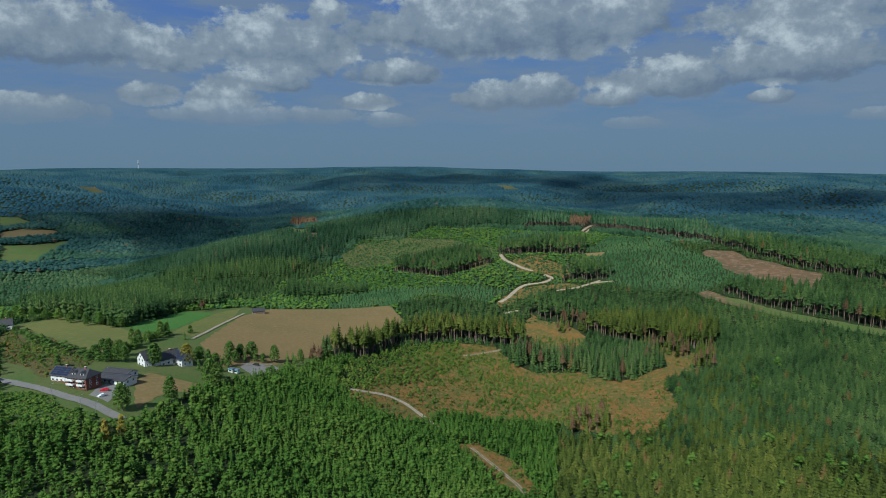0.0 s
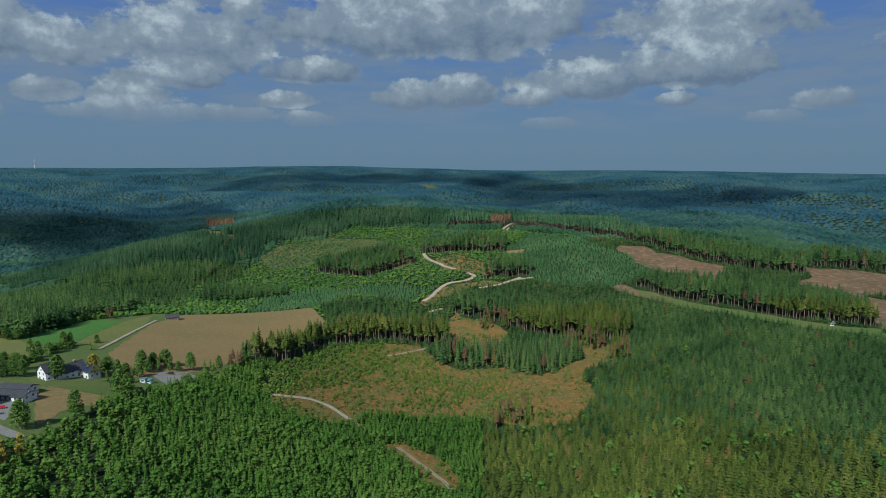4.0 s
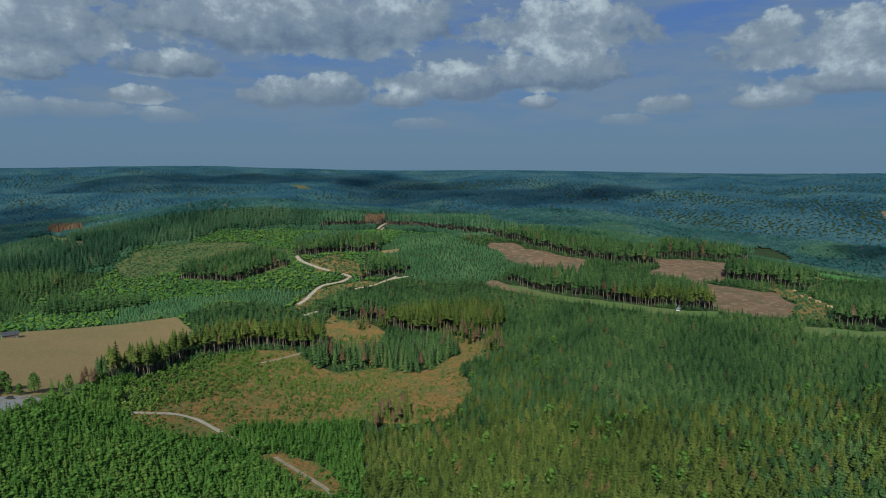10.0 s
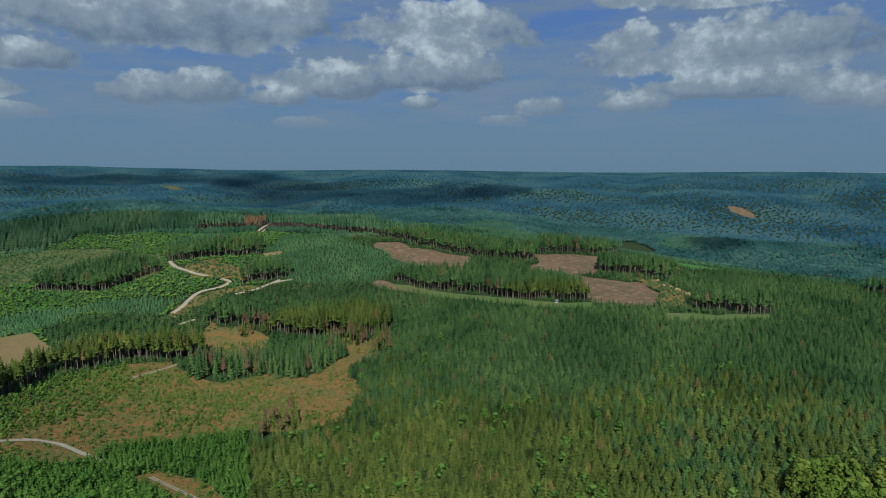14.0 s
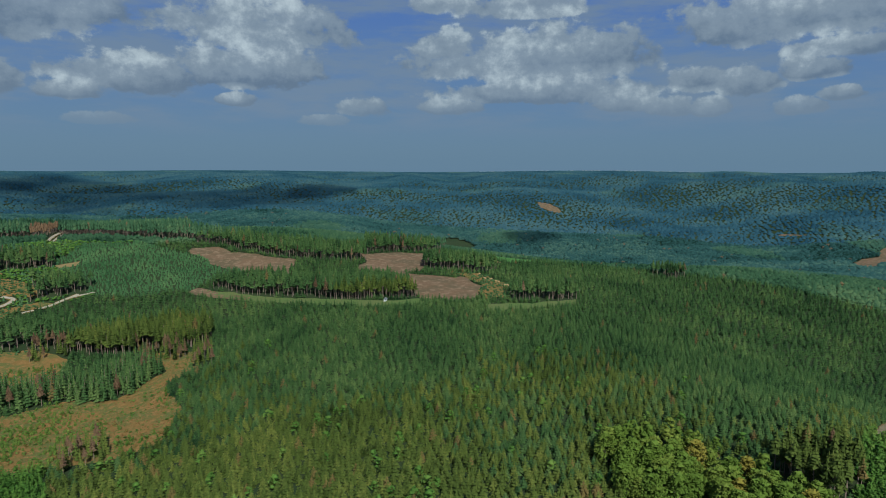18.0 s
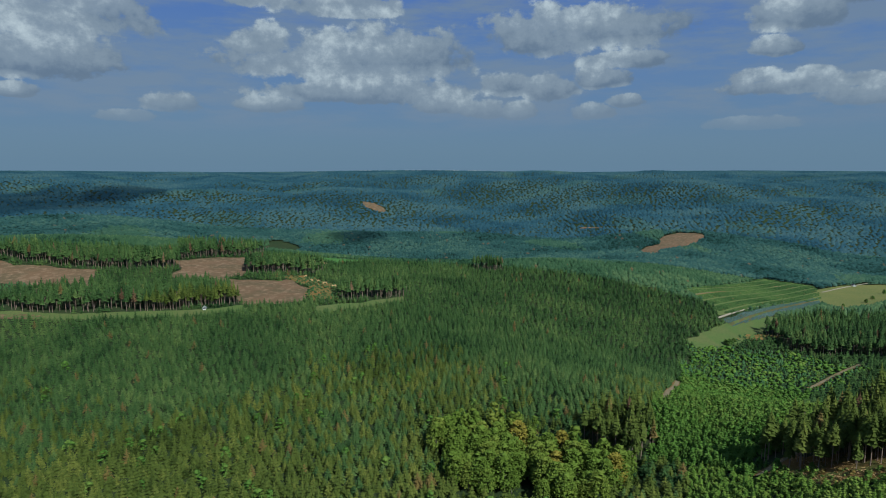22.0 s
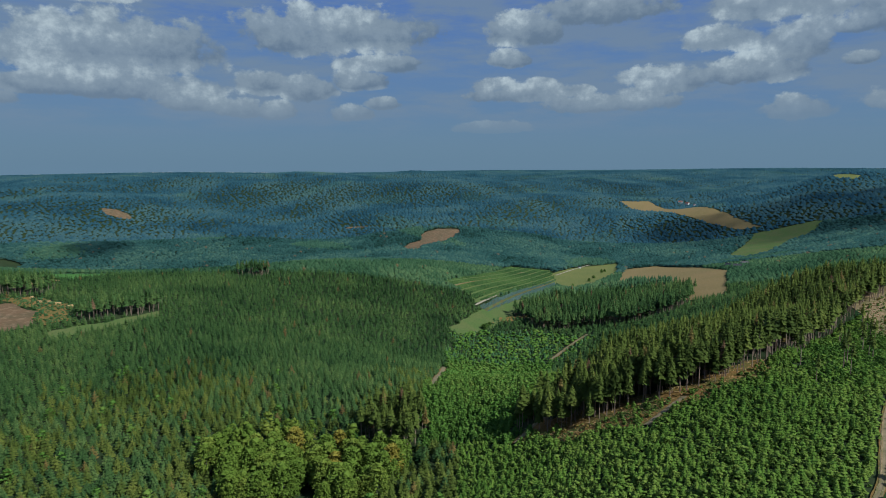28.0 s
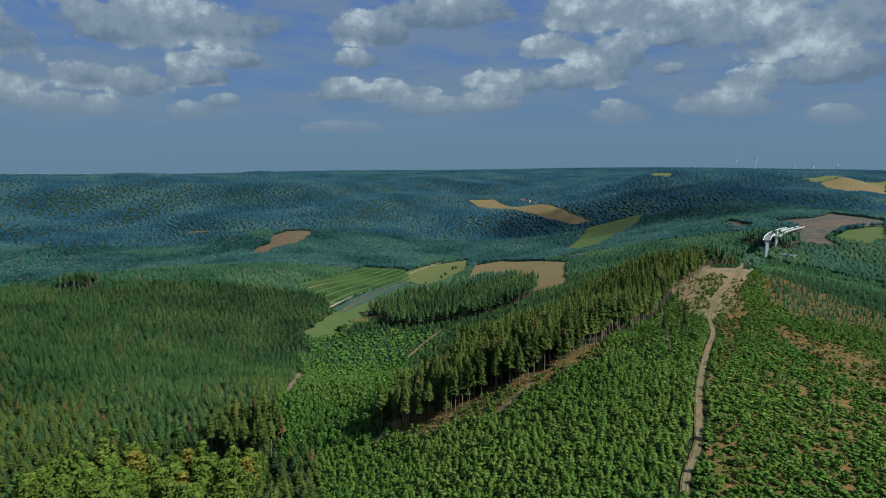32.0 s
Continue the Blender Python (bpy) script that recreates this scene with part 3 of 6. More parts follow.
def leaf_material(name, dark, mid, light, brown=None, share=0.0, gloss=0.05, broad_size=0.012, broad_part=0.28):
    """Foliage: every tree has a tone of its own, with grain within the crown."""
    m, k, bsdf = material(name, mid, 0.75, gloss)
    geo = k.put("ShaderNodeNewGeometry")
    pos = geo.outputs["Position"]
    tint = k.put("ShaderNodeAttribute", attribute_name="tint").outputs["Fac"]
    rnd = k.math("FRACT", k.math("ADD", tint, k.put("ShaderNodeObjectInfo").outputs["Random"]))
    isl = geo.outputs["Random Per Island"]
    broad = k.noise(pos, broad_size, 4.0, 0.55)
    own = 0.60 - 0.75 * broad_part
    tone = k.math("ADD", k.math("MULTIPLY_ADD", rnd, own, 0.42 - own / 2 - broad_part / 2), k.math("ADD", k.math("MULTIPLY", isl, 0.16), k.math("MULTIPLY", k.smooth(broad, 0.35, 0.65), broad_part)))
    col = k.mix(k.smooth(tone, 0.08, 0.5), dark, mid)
    col = k.mix(k.smooth(tone, 0.5, 0.9), col, light)
    if brown:
        pick = k.math("GREATER_THAN", k.math("FRACT", k.math("MULTIPLY", rnd, 37.0)), 1.0 - share)
        col = k.mix(k.math("MULTIPLY", pick, 0.7), col, brown)
    grain = k.noise(pos, 0.9, 2.0, 0.6)
    col = k.mix(k.math("MULTIPLY", k.smooth(grain, 0.45, 0.62), 0.35), col, dark)
    k.feed(bsdf.inputs["Base Color"], col)
    thin = k.put("ShaderNodeBsdfTranslucent")
    k.feed(thin.inputs["Color"], col)
    both = k.put("ShaderNodeMixShader")
    both.inputs[0].default_value = 0.10
    k.feed(both.inputs[1], bsdf.outputs[0])
    k.feed(both.inputs[2], thin.outputs[0])
    k.feed(k.nt.nodes["Material Output"].inputs[0], both.outputs[0])
    return m


LEAF = {
    "spruce": leaf_material("spruce_needles", (0.018, 0.030, 0.006), (0.082, 0.108, 0.020), (0.152, 0.166, 0.032), (0.180, 0.110, 0.040), 0.025),
    "deep": leaf_material("dense_spruce_needles", (0.010, 0.028, 0.010), (0.057, 0.104, 0.029), (0.118, 0.165, 0.045), (0.170, 0.095, 0.036), 0.008),
    # needle colours with the blue haze of the middle distance mixed in
    "middle": leaf_material("hillside_spruce_hazed", (0.009, 0.028, 0.019), (0.033, 0.080, 0.070), (0.076, 0.136, 0.094), (0.150, 0.095, 0.050), 0.008, 0.05, 0.006, 0.4),
    # plateau: a weaker share of that haze, put into the needle colour
    "plateau": leaf_material("plateau_spruce_hazed", (0.009, 0.028, 0.013), (0.044, 0.090, 0.040), (0.097, 0.149, 0.060), (0.160, 0.095, 0.045), 0.008, 0.05, 0.006, 0.4),
    "youngspruce": leaf_material("young_spruce_needles", (0.044, 0.096, 0.016), (0.106, 0.180, 0.025), (0.172, 0.230, 0.038)),
    "young": leaf_material("young_mixed_leaves", (0.030, 0.074, 0.012), (0.074, 0.140, 0.022), (0.130, 0.188, 0.034)),
    "birchleaf": leaf_material("young_birch_leaves", (0.052, 0.100, 0.016), (0.115, 0.180, 0.028), (0.180, 0.230, 0.042)),
    # beech green shifted to blue: haze over the hills painted into the colour
    "hillleaf": leaf_material("hillside_beech_hazed", (0.022, 0.056, 0.034), (0.047, 0.098, 0.060), (0.084, 0.136, 0.072), None, 0.0, 0.05, 0.006, 0.4),
    "thicket": leaf_material("thicket_leaves", (0.042, 0.098, 0.016), (0.094, 0.172, 0.028), (0.155, 0.215, 0.040)),
    "tussock": leaf_material("dry_tussock_grass", (0.110, 0.055, 0.020), (0.190, 0.105, 0.036), (0.230, 0.160, 0.055)),
    "plantation": leaf_material("plantation_needles", (0.028, 0.070, 0.024), (0.060, 0.122, 0.044), (0.100, 0.160, 0.056), None, 0.0, 0.05, 0.02, 0.4),
    "beech": leaf_material("beech_leaves", (0.048, 0.084, 0.012), (0.102, 0.150, 0.021), (0.168, 0.195, 0.031), (0.250, 0.180, 0.030), 0.08),
    "broadleaf": leaf_material("broadleaf_foliage", (0.038, 0.080, 0.017), (0.082, 0.144, 0.028), (0.135, 0.190, 0.040)),
    "autumn": leaf_material("yellowing_leaves", (0.120, 0.115, 0.020), (0.230, 0.200, 0.034), (0.330, 0.250, 0.050)),
    "dead": leaf_material("dead_spruce_needles", (0.070, 0.042, 0.022), (0.132, 0.080, 0.042), (0.180, 0.118, 0.064)),
    # far slopes: the blue of the hazy air is part of these leaf colours
    "far": leaf_material("distant_spruce_hazed", (0.014, 0.044, 0.062), (0.033, 0.080, 0.098), (0.064, 0.116, 0.112), None, 0.0, 0.05, 0.0045, 0.5),
    "farleaf": leaf_material("distant_beech_hazed", (0.020, 0.052, 0.058), (0.043, 0.092, 0.092), (0.078, 0.130, 0.104), None, 0.0, 0.05, 0.0045, 0.5),
    "shrub": leaf_material("clearing_shrub_leaves", (0.050, 0.086, 0.018), (0.100, 0.148, 0.030), (0.165, 0.190, 0.044), (0.22, 0.12, 0.040), 0.18),
    "blue": leaf_material("blue_fir_needles", (0.040, 0.075, 0.060), (0.070, 0.110, 0.090), (0.100, 0.140, 0.120)),
}


def bark_material(name, a, b):
    m, k, bsdf = material(name, a, 0.9, 0.1)
    pos = k.put("ShaderNodeNewGeometry").outputs["Position"]
    k.feed(bsdf.inputs["Base Color"], k.mix(k.noise(pos, 2.5, 4.0, 0.7), a, b))
    return m


BARK = bark_material("spruce_bark", (0.27, 0.195, 0.15), (0.16, 0.115, 0.085))
PALE_BARK = bark_material("beech_bark", (0.22, 0.20, 0.165), (0.13, 0.115, 0.09))

# ---------------------------------------------------------------- ground sheet and draped surfaces
def mesh_object(name, verts, faces, mat, smooth=False):
    me = bpy.data.meshes.new(name)
    me.from_pydata(verts, [], faces)
    me.materials.append(mat)
    if smooth:
        me.polygons.foreach_set("use_smooth", [True] * len(me.polygons))
    me.update()
    return new(name, me)


def build_ground():
    turns = np.radians(np.concatenate([np.arange(-44, 144, 0.5), np.arange(144, 316, 4.0)]))
    reach = [40.0]
    while reach[-1] < 4800:
        reach.append(reach[-1] * (1.03 if reach[-1] < 1000 else 1.016))
    reach = np.array(reach)
    n, m = len(turns), len(reach)
    R, A = np.meshgrid(reach, turns)
    X, Y = R * np.sin(A), R * np.cos(A)
    Z = height(X, Y)
    verts = np.stack([X, Y, Z], -1).reshape(-1, 3).tolist()
    verts.append((0.0, 0.0, h1(0, 0)))
    faces = []
    for i in range(n):
        j = (i + 1) % n
        for q in range(m - 1):
            faces.append((i * m + q, i * m + q + 1, j * m + q + 1, j * m + q))
        faces.append((n * m, i * m, j * m))
    ob = mesh_object("ground", verts, faces, GROUND["floor"], True)
    tagged(ob, "rolling forest floor of dark soil and grass between the trees", "ground", kind="structure")


build_ground()
from mathutils.geometry import delaunay_2d_cdt


def lift_at(x, y):
    return 0.12 + 0.00045 * np.hypot(x, y)


def drape(name, outline, mat, cell, label, category, extra=0.0, wobble=1.0):
    """A surface laid over the land within the outline."""
    pts = []
    n = len(outline)
    rng = random.Random(len(name) * 7 + n)
    for i in range(n):
        (x0, y0), (x1, y1) = outline[i], outline[(i + 1) % n]
        d = math.hypot(x1 - x0, y1 - y0)
        steps = max(1, int(d / cell))
        for s in range(steps):
            f = s / steps
            w = wobble * cell * 0.22
            pts.append((x0 + (x1 - x0) * f + rng.uniform(-w, w) * (s > 0), y0 + (y1 - y0) * f + rng.uniform(-w, w) * (s > 0)))
    rim = len(pts)
    xs, ys = [p[0] for p in pts], [p[1] for p in pts]
    gx, gy = np.meshgrid(np.arange(min(xs), max(xs), cell) + cell / 2, np.arange(min(ys), max(ys), cell) + cell / 2)
    gx, gy = gx.ravel(), gy.ravel()
    keep = inside(gx, gy, pts)
    allp = [Vector(p) for p in pts] + [Vector((a, b)) for a, b in zip(gx[keep], gy[keep])]
    v, _, f, *_ = delaunay_2d_cdt(allp, [], [list(range(rim))], 1, 0.01)
    vx, vy = np.array([p[0] for p in v]), np.array([p[1] for p in v])
    vz = height(vx, vy) + lift_at(vx, vy) + extra
    faces = []
    for t in f:
        t = list(t)
        a, b, c = t[:3]
        if (vx[b] - vx[a]) * (vy[c] - vy[a]) - (vy[b] - vy[a]) * (vx[c] - vx[a]) < 0:
            t.reverse()
        faces.append(t)
    ob = mesh_object(name, np.stack([vx, vy, vz], -1).tolist(), faces, mat, True)
    return tagged(ob, label, category, kind="structure")


SURFACE = {
    "stubble": ("harvested field of dry tan stubble", "field"),
    "meadow": ("mown meadow of yellowed grass", "meadow"),
    "crop": ("bright green crop field with fine rows", "field"),
    "lawn": ("rough green grass strip beside the trees", "grass"),
    "heath": ("clearing with dry brown grass and low shrubs", "clearing"),
    "brash": ("felled ridge top strewn with pale brash", "clearing"),
    "moor": ("moorland of olive grass and low bushes", "moor"),
    "scrub": ("weedy ground with brown and green scrub", "scrub"),
    "bracken": ("bank covered with green bracken rows", "bank"),
    "cut": ("bare reddish brown felled ground", "clearing"),
    "site": ("levelled brown earth of a road building site", "ground"),
    "gravel": ("pale gravel track worn by wheels", "track"),
    "soil": ("worn track of bare brown soil", "track"),
    "asphalt": ("grey worn asphalt surface", "road"),
    "nursery": ("fir nursery ground with grass between rows", "field"),
    "nurseryblue": ("grey green nursery ground with young firs", "field"),
}
BARE = []
for name, cover, outline in PLAN:
    if cover in GROUND and cover in SURFACE:
        mid = np.mean(outline, 0)
        drape(name, outline, GROUND[cover], max(4.0, math.hypot(*mid) * 0.011), *SURFACE[cover], extra=0.0 if name == "farmland" else 0.12, wobble=0.0)
        BARE.append((name, cover, outline))


def smooth_line(line, step):
    """A rounded line through the given places."""
    pts = [np.array(p, float) for p in line]
    pts = [2 * pts[0] - pts[1]] + pts + [2 * pts[-1] - pts[-2]]
    res = []
    for p0, p1, p2, p3 in zip(pts, pts[1:], pts[2:], pts[3:]):
        n = max(2, int(np.linalg.norm(p2 - p1) / step))
        for s in range(n):
            f = s / n
            res.append(0.5 * (2 * p1 + (p2 - p0) * f + (2 * p0 - 5 * p1 + 4 * p2 - p3) * f * f + (3 * p1 - p0 - 3 * p2 + p3) * f ** 3))
    res.append(pts[-2])
    return np.array(res)


def ribbon(name, line, width, mat, label, category, extra=0.5):
    c = smooth_line(line, max(3.0, width))
    d = np.gradient(c, axis=0)
    d /= np.linalg.norm(d, axis=1)[:, None] + 1e-9
    side = np.stack([d[:, 1], -d[:, 0]], 1)
    cols = []
    g = np.random.default_rng(len(c))
    for f in (-0.5, -0.17, 0.17, 0.5):
        p = c + side * (width * f * (1 + (abs(f) > 0.4) * g.uniform(-0.16, 0.16, len(c))))[:, None]
        cols.append(np.c_[p, height(p[:, 0], p[:, 1]) + lift_at(p[:, 0], p[:, 1]) + extra])
    n = len(c)
    verts = np.concatenate(cols).tolist()
    faces = [(a * n + i, (a + 1) * n + i, (a + 1) * n + i + 1, a * n + i + 1) for a in range(3) for i in range(n - 1)]
    ob = mesh_object(name, verts, faces, mat, True)
    if ob.data.polygons[0].normal.z < 0:
        ob.data.flip_normals()
    return tagged(ob, label, category, kind="structure")


def offset_line(line, side):
    c = smooth_line(line, 6.0)
    d = np.gradient(c, axis=0)
    d /= np.linalg.norm(d, axis=1)[:, None] + 1e-9
    return (c + np.stack([d[:, 1], -d[:, 0]], 1) * side).tolist()


for name, cover, width, line in LINES:
    if cover in ("gravel", "soil") and name not in ("farm_lane", "valley_lane"):
        ribbon("track_verge", line, width + (1.2 if name == "ridge_path" else 2.4), GROUND["heath"], "dry grass verge along the forest track", "verge", 0.2)
    if name in ("forest_track", "ridge_path") and width < 3.4:
        ribbon(name, line, width + 0.3, GROUND["soil"], "grassy forest track with a worn middle strip", "track", 0.28)
        for s in (-0.75, 0.75):
            ribbon("wheel_rut", offset_line(line, s), 0.5, GROUND["brash" if name == "ridge_path" else "gravel"], "pale gravel wheel rut of the forest track", "track", 0.36)
    else:
        ribbon(name, line, width, GROUND[cover], *SURFACE[cover])


def near_line(x, y, reach):
    hit = np.zeros(x.shape, bool)
    for _, _, width, line in LINES:
        for (x0, y0), (x1, y1) in zip(line, line[1:]):
            dx, dy = x1 - x0, y1 - y0
            f = np.clip(((x - x0) * dx + (y - y0) * dy) / (dx * dx + dy * dy + 1e-9), 0, 1)
            d = np.hypot(x - x0 - f * dx, y - y0 - f * dy)
            hit |= d < width / 2 + reach * (1 + np.hypot(x, y) / 700)
    return hit


# ---------------------------------------------------------------- trees
RNG = np.random.default_rng(11)


def fir_shape(tiers, points, low, droop=0.06, width=0.20, seed=0, inner=0.52, full=0.85, rise=1.45):
    """Whorls of ragged drooping branches on a unit-high tree."""
    g = np.random.default_rng(seed)
    v, f = [], []
    for i in range(tiers):
        u = i / tiers
        base = low + (1 - low) * u * 0.93
        r = width * (1 - u) ** full * (1.05 - 0.5 * low * (u < 0.2)) + 0.012
        top = min(1.0, base + (1 - low) / tiers * rise + 0.02)
        o = len(v)
        v.append((g.normal(0, 0.006), g.normal(0, 0.006), 1.0 if i == tiers - 1 else top))
        for j in range(points * 2):
            a = (j + i * 0.5 + g.uniform(-0.25, 0.25)) * math.pi / points
            rr = r * (g.uniform(0.8, 1.2) if j % 2 == 0 else g.uniform(inner - 0.1, inner + 0.1))
            zz = base - (droop * (1 - u) if j % 2 == 0 else -droop * 0.4) + g.uniform(-0.015, 0.015)
            v.append((rr * math.cos(a), rr * math.sin(a), zz))
        for j in range(points * 2):
            f.append((o, o + 1 + j, o + 1 + (j + 1) % (points * 2)))
    return np.array(v), np.array(f)


def plume_shape(tiers, blades, low, width, droop=0.05, seed=0, full=0.8):
    """A spruce crown of single drooping branch sprays round a slender core, on a unit-high tree."""
    g = np.random.default_rng(seed)
    v, f = [], []

    def spike(z0, z1, r, sides):
        o = len(v)
        v.append((0.0, 0.0, z1))
        for j in range(sides):
            a = 2 * math.pi * j / sides
            v.append((r * math.cos(a), r * math.sin(a), z0))
        for j in range(sides):
            f.append((o, o + 1 + j, o + 1 + (j + 1) % sides))

    spike(low + 0.02, 0.92, width * 0.36, 4)
    spike(0.86, 1.0, 0.028, 3)
    for i in range(tiers):
        u = (i + 0.35) / tiers
        z = low + (0.94 - low) * u
        r = width * (1 - u) ** full + 0.012
        turn = g.uniform(0, 6.28)
        for j in range(blades):
            a = turn + 2 * math.pi * (j + g.uniform(-0.25, 0.25)) / blades
            h = math.pi / blades * g.uniform(0.6, 1.05)
            r0, r1 = r * g.uniform(0.72, 1.18), r * g.uniform(0.72, 1.18)
            d = droop * (1.1 - u)
            o = len(v)
            v.append((0.0, 0.0, z + r * g.uniform(0.25, 0.6)))
            v.append((r0 * math.cos(a - h), r0 * math.sin(a - h), z - d * g.uniform(0.2, 1.8)))
            v.append((r1 * math.cos(a + h), r1 * math.sin(a + h), z - d * g.uniform(0.2, 1.8)))
            f.append((o, o + 1, o + 2))
    return np.array(v), np.array(f)


def trunk_shape(top, r, sides=5):
    v = [(r * math.cos(2 * math.pi * j / sides), r * math.sin(2 * math.pi * j / sides), -0.02) for j in range(sides)]
    v += [(r * 0.45 * math.cos(2 * math.pi * j / sides), r * 0.45 * math.sin(2 * math.pi * j / sides), top) for j in range(sides)]
    f = []
    for j in range(sides):
        k = (j + 1) % sides
        f += [(j, k, sides + k), (j, sides + k, sides + j)]
    return np.array(v), np.array(f)


OCT_V = np.array([(1, 0, 0), (-1, 0, 0), (0, 1, 0), (0, -1, 0), (0, 0, 1), (0, 0, -1)], float)
OCT_F = np.array([(0, 2, 4), (2, 1, 4), (1, 3, 4), (3, 0, 4), (2, 0, 5), (1, 2, 5), (3, 1, 5), (0, 3, 5)])


def leafy_shape(clumps, low, width, size, seed=0, pointed=0.0, sprays=0, leaf=0.95):
    """A crown of ragged leaf clumps, with single sprays of leaves round them, on a unit-high tree."""
    g = np.random.default_rng(seed)
    v, f, n = [], [], 0

    def spot(u, inner):
        z = low + (1 - low) * u
        prof = math.sin(math.pi * min(1, 0.18 + 0.80 * u) ** 0.8) ** 0.6 * (1 - pointed * u)
        a, r = g.uniform(0, 2 * math.pi), width * prof * (math.sqrt(g.uniform(0.05, 0.6)) if inner else g.uniform(0.75, 1.12))
        return np.array((r * math.cos(a), r * math.sin(a), min(z, 1 - size * 0.4)))

    for i in range(clumps):
        q = OCT_V * size * g.uniform(0.65, 1.25) * np.array((1.15, 1.15, 0.85)) * g.uniform(0.6, 1.35, (6, 1))
        t, tilt = g.uniform(0, 6.28), g.uniform(-0.6, 0.6)
        rot = np.array([[math.cos(t), -math.sin(t), 0], [math.sin(t), math.cos(t), 0], [0, 0, 1]])
        rot = rot @ np.array([[1, 0, 0], [0, math.cos(tilt), -math.sin(tilt)], [0, math.sin(tilt), math.cos(tilt)]])
        v.append(q @ rot.T + spot((i + 0.5) / clumps, sprays > 0))
        f.append(OCT_F + n)
        n += 6
    for i in range(sprays):
        c = spot((i + g.uniform(0, 1)) / sprays, False)
        out = c - np.array((0, 0, low + (c[2] - low) * 0.6))
        out /= np.linalg.norm(out) + 1e-6
        tri = g.normal(0, 1, (3, 3))
        tri -= tri.mean(0)
        tri *= size * leaf / np.linalg.norm(tri, axis=1)[:, None]
        v.append(tri + c + out * size * 0.2)
        f.append(np.array([(0, 1, 2)]) + n)
        n += 3
    return np.concatenate(v), np.concatenate(f)


def grow(name, shapes, x, y, tall, wide, mat, label, category, sink=0.0):
    """One mesh of many trees of the given shapes."""
    if len(x) == 0:
        return None
    z = height(x, y) - sink
    pick = RNG.integers(0, len(shapes), len(x))
    vs, fs, ts, off = [], [], [], 0
    for s, (sv, sf) in enumerate(shapes):
        idx = np.nonzero(pick == s)[0]
        if len(idx) == 0:
            continue
        a = RNG.uniform(0, 2 * math.pi, len(idx))
        ca, sn = np.cos(a)[:, None], np.sin(a)[:, None]
        w, h = wide[idx][:, None], tall[idx][:, None]
        lean = RNG.normal(0, 0.02, (2, len(idx), 1))
        vx = (sv[:, 0] * ca - sv[:, 1] * sn) * w + x[idx][:, None] + lean[0] * sv[:, 2] * h
        vy = (sv[:, 0] * sn + sv[:, 1] * ca) * w + y[idx][:, None] + lean[1] * sv[:, 2] * h
        vz = sv[:, 2] * h + z[idx][:, None]
        vs.append(np.stack([vx, vy, vz], -1).reshape(-1, 3))
        fs.append((sf[None] + (np.arange(len(idx)) * len(sv))[:, None, None] + off).reshape(-1, 3))
        ts.append(np.repeat(RNG.uniform(0, 1, len(idx)), len(sv)))
        off += len(idx) * len(sv)
    v, f, t = np.concatenate(vs), np.concatenate(fs), np.concatenate(ts)
    me = bpy.data.meshes.new(name)
    me.vertices.add(len(v))
    me.vertices.foreach_set("co", v.astype(np.float32).ravel())
    me.loops.add(len(f) * 3)
    me.loops.foreach_set("vertex_index", f.astype(np.int32).ravel())
    me.polygons.add(len(f))
    me.polygons.foreach_set("loop_start", np.arange(0, len(f) * 3, 3, dtype=np.int32))
    me.update(calc_edges=True)
    at = me.attributes.new("tint", "FLOAT", "POINT")
    at.data.foreach_set("value", t.astype(np.float32))
    me.materials.append(mat)
    ob = new(name, me)
    return tagged(ob, label, category, kind="stuff")


def wave(x, y, s, p=0.0):
    return np.sin(x / s + p + 1.7 * np.sin(y / (s * 1.3) + p)) * np.sin(y / (s * 0.9) + 2 * p + 1.3 * np.sin(x / (s * 1.6)))


KINDS = ["none", "spruce", "young", "youngspruce", "youngleaf", "beech", "tall", "old", "shrub", "far", "sparse", "tallmix", "fern", "hedge", "olive", "birch", "deadwood", "ridgebush"]


def cover_at(x, y):
    """The index in KINDS of what grows at each place."""
    r, a = np.hypot(x, y), np.degrees(np.arctan2(x, y))
    c = np.full(x.shape, KINDS.index("spruce"))
    shake = 0.5 * np.sin(x * 12.9898 + y * 78.233) * np.sin(x * 3.17 - y * 9.73)
    c[(wave(x, y, 120, 1.0) + 0.25 * shake > 0.74) & (r > 1050)] = KINDS.index("beech")
    c[(r < 430 + 80 * wave(x, y, 60, 2.0) + 170 * shake) & (c == 1)] = KINDS.index("olive")
    c[(r < 288 - 1.5 * np.clip(a - 20, 0, 99) + 30 * shake + 14 * wave(x, y, 23, 0.3)) & (a < 45)] = KINDS.index("young")
    c[(r < 505) & (a < 11)] = KINDS.index("young")
    c[(a > 84) & (r < 470)] = KINDS.index("youngspruce")
    c[(a < -4) & (r > 640) & (r < 760)] = KINDS.index("youngleaf")
    c[(a > 112) & (r < 900)] = KINDS.index("youngspruce")
    for _, kind, outline in PLAN:
        k = "shrub" if kind in ("heath", "scrub", "brash", "moor") else "fern" if kind == "bracken" else kind if kind in KINDS else "none"
        c[inside(x, y, outline)] = KINDS.index(k)
    c[near_line(x, y, 1.2)] = KINDS.index("none")
    return c


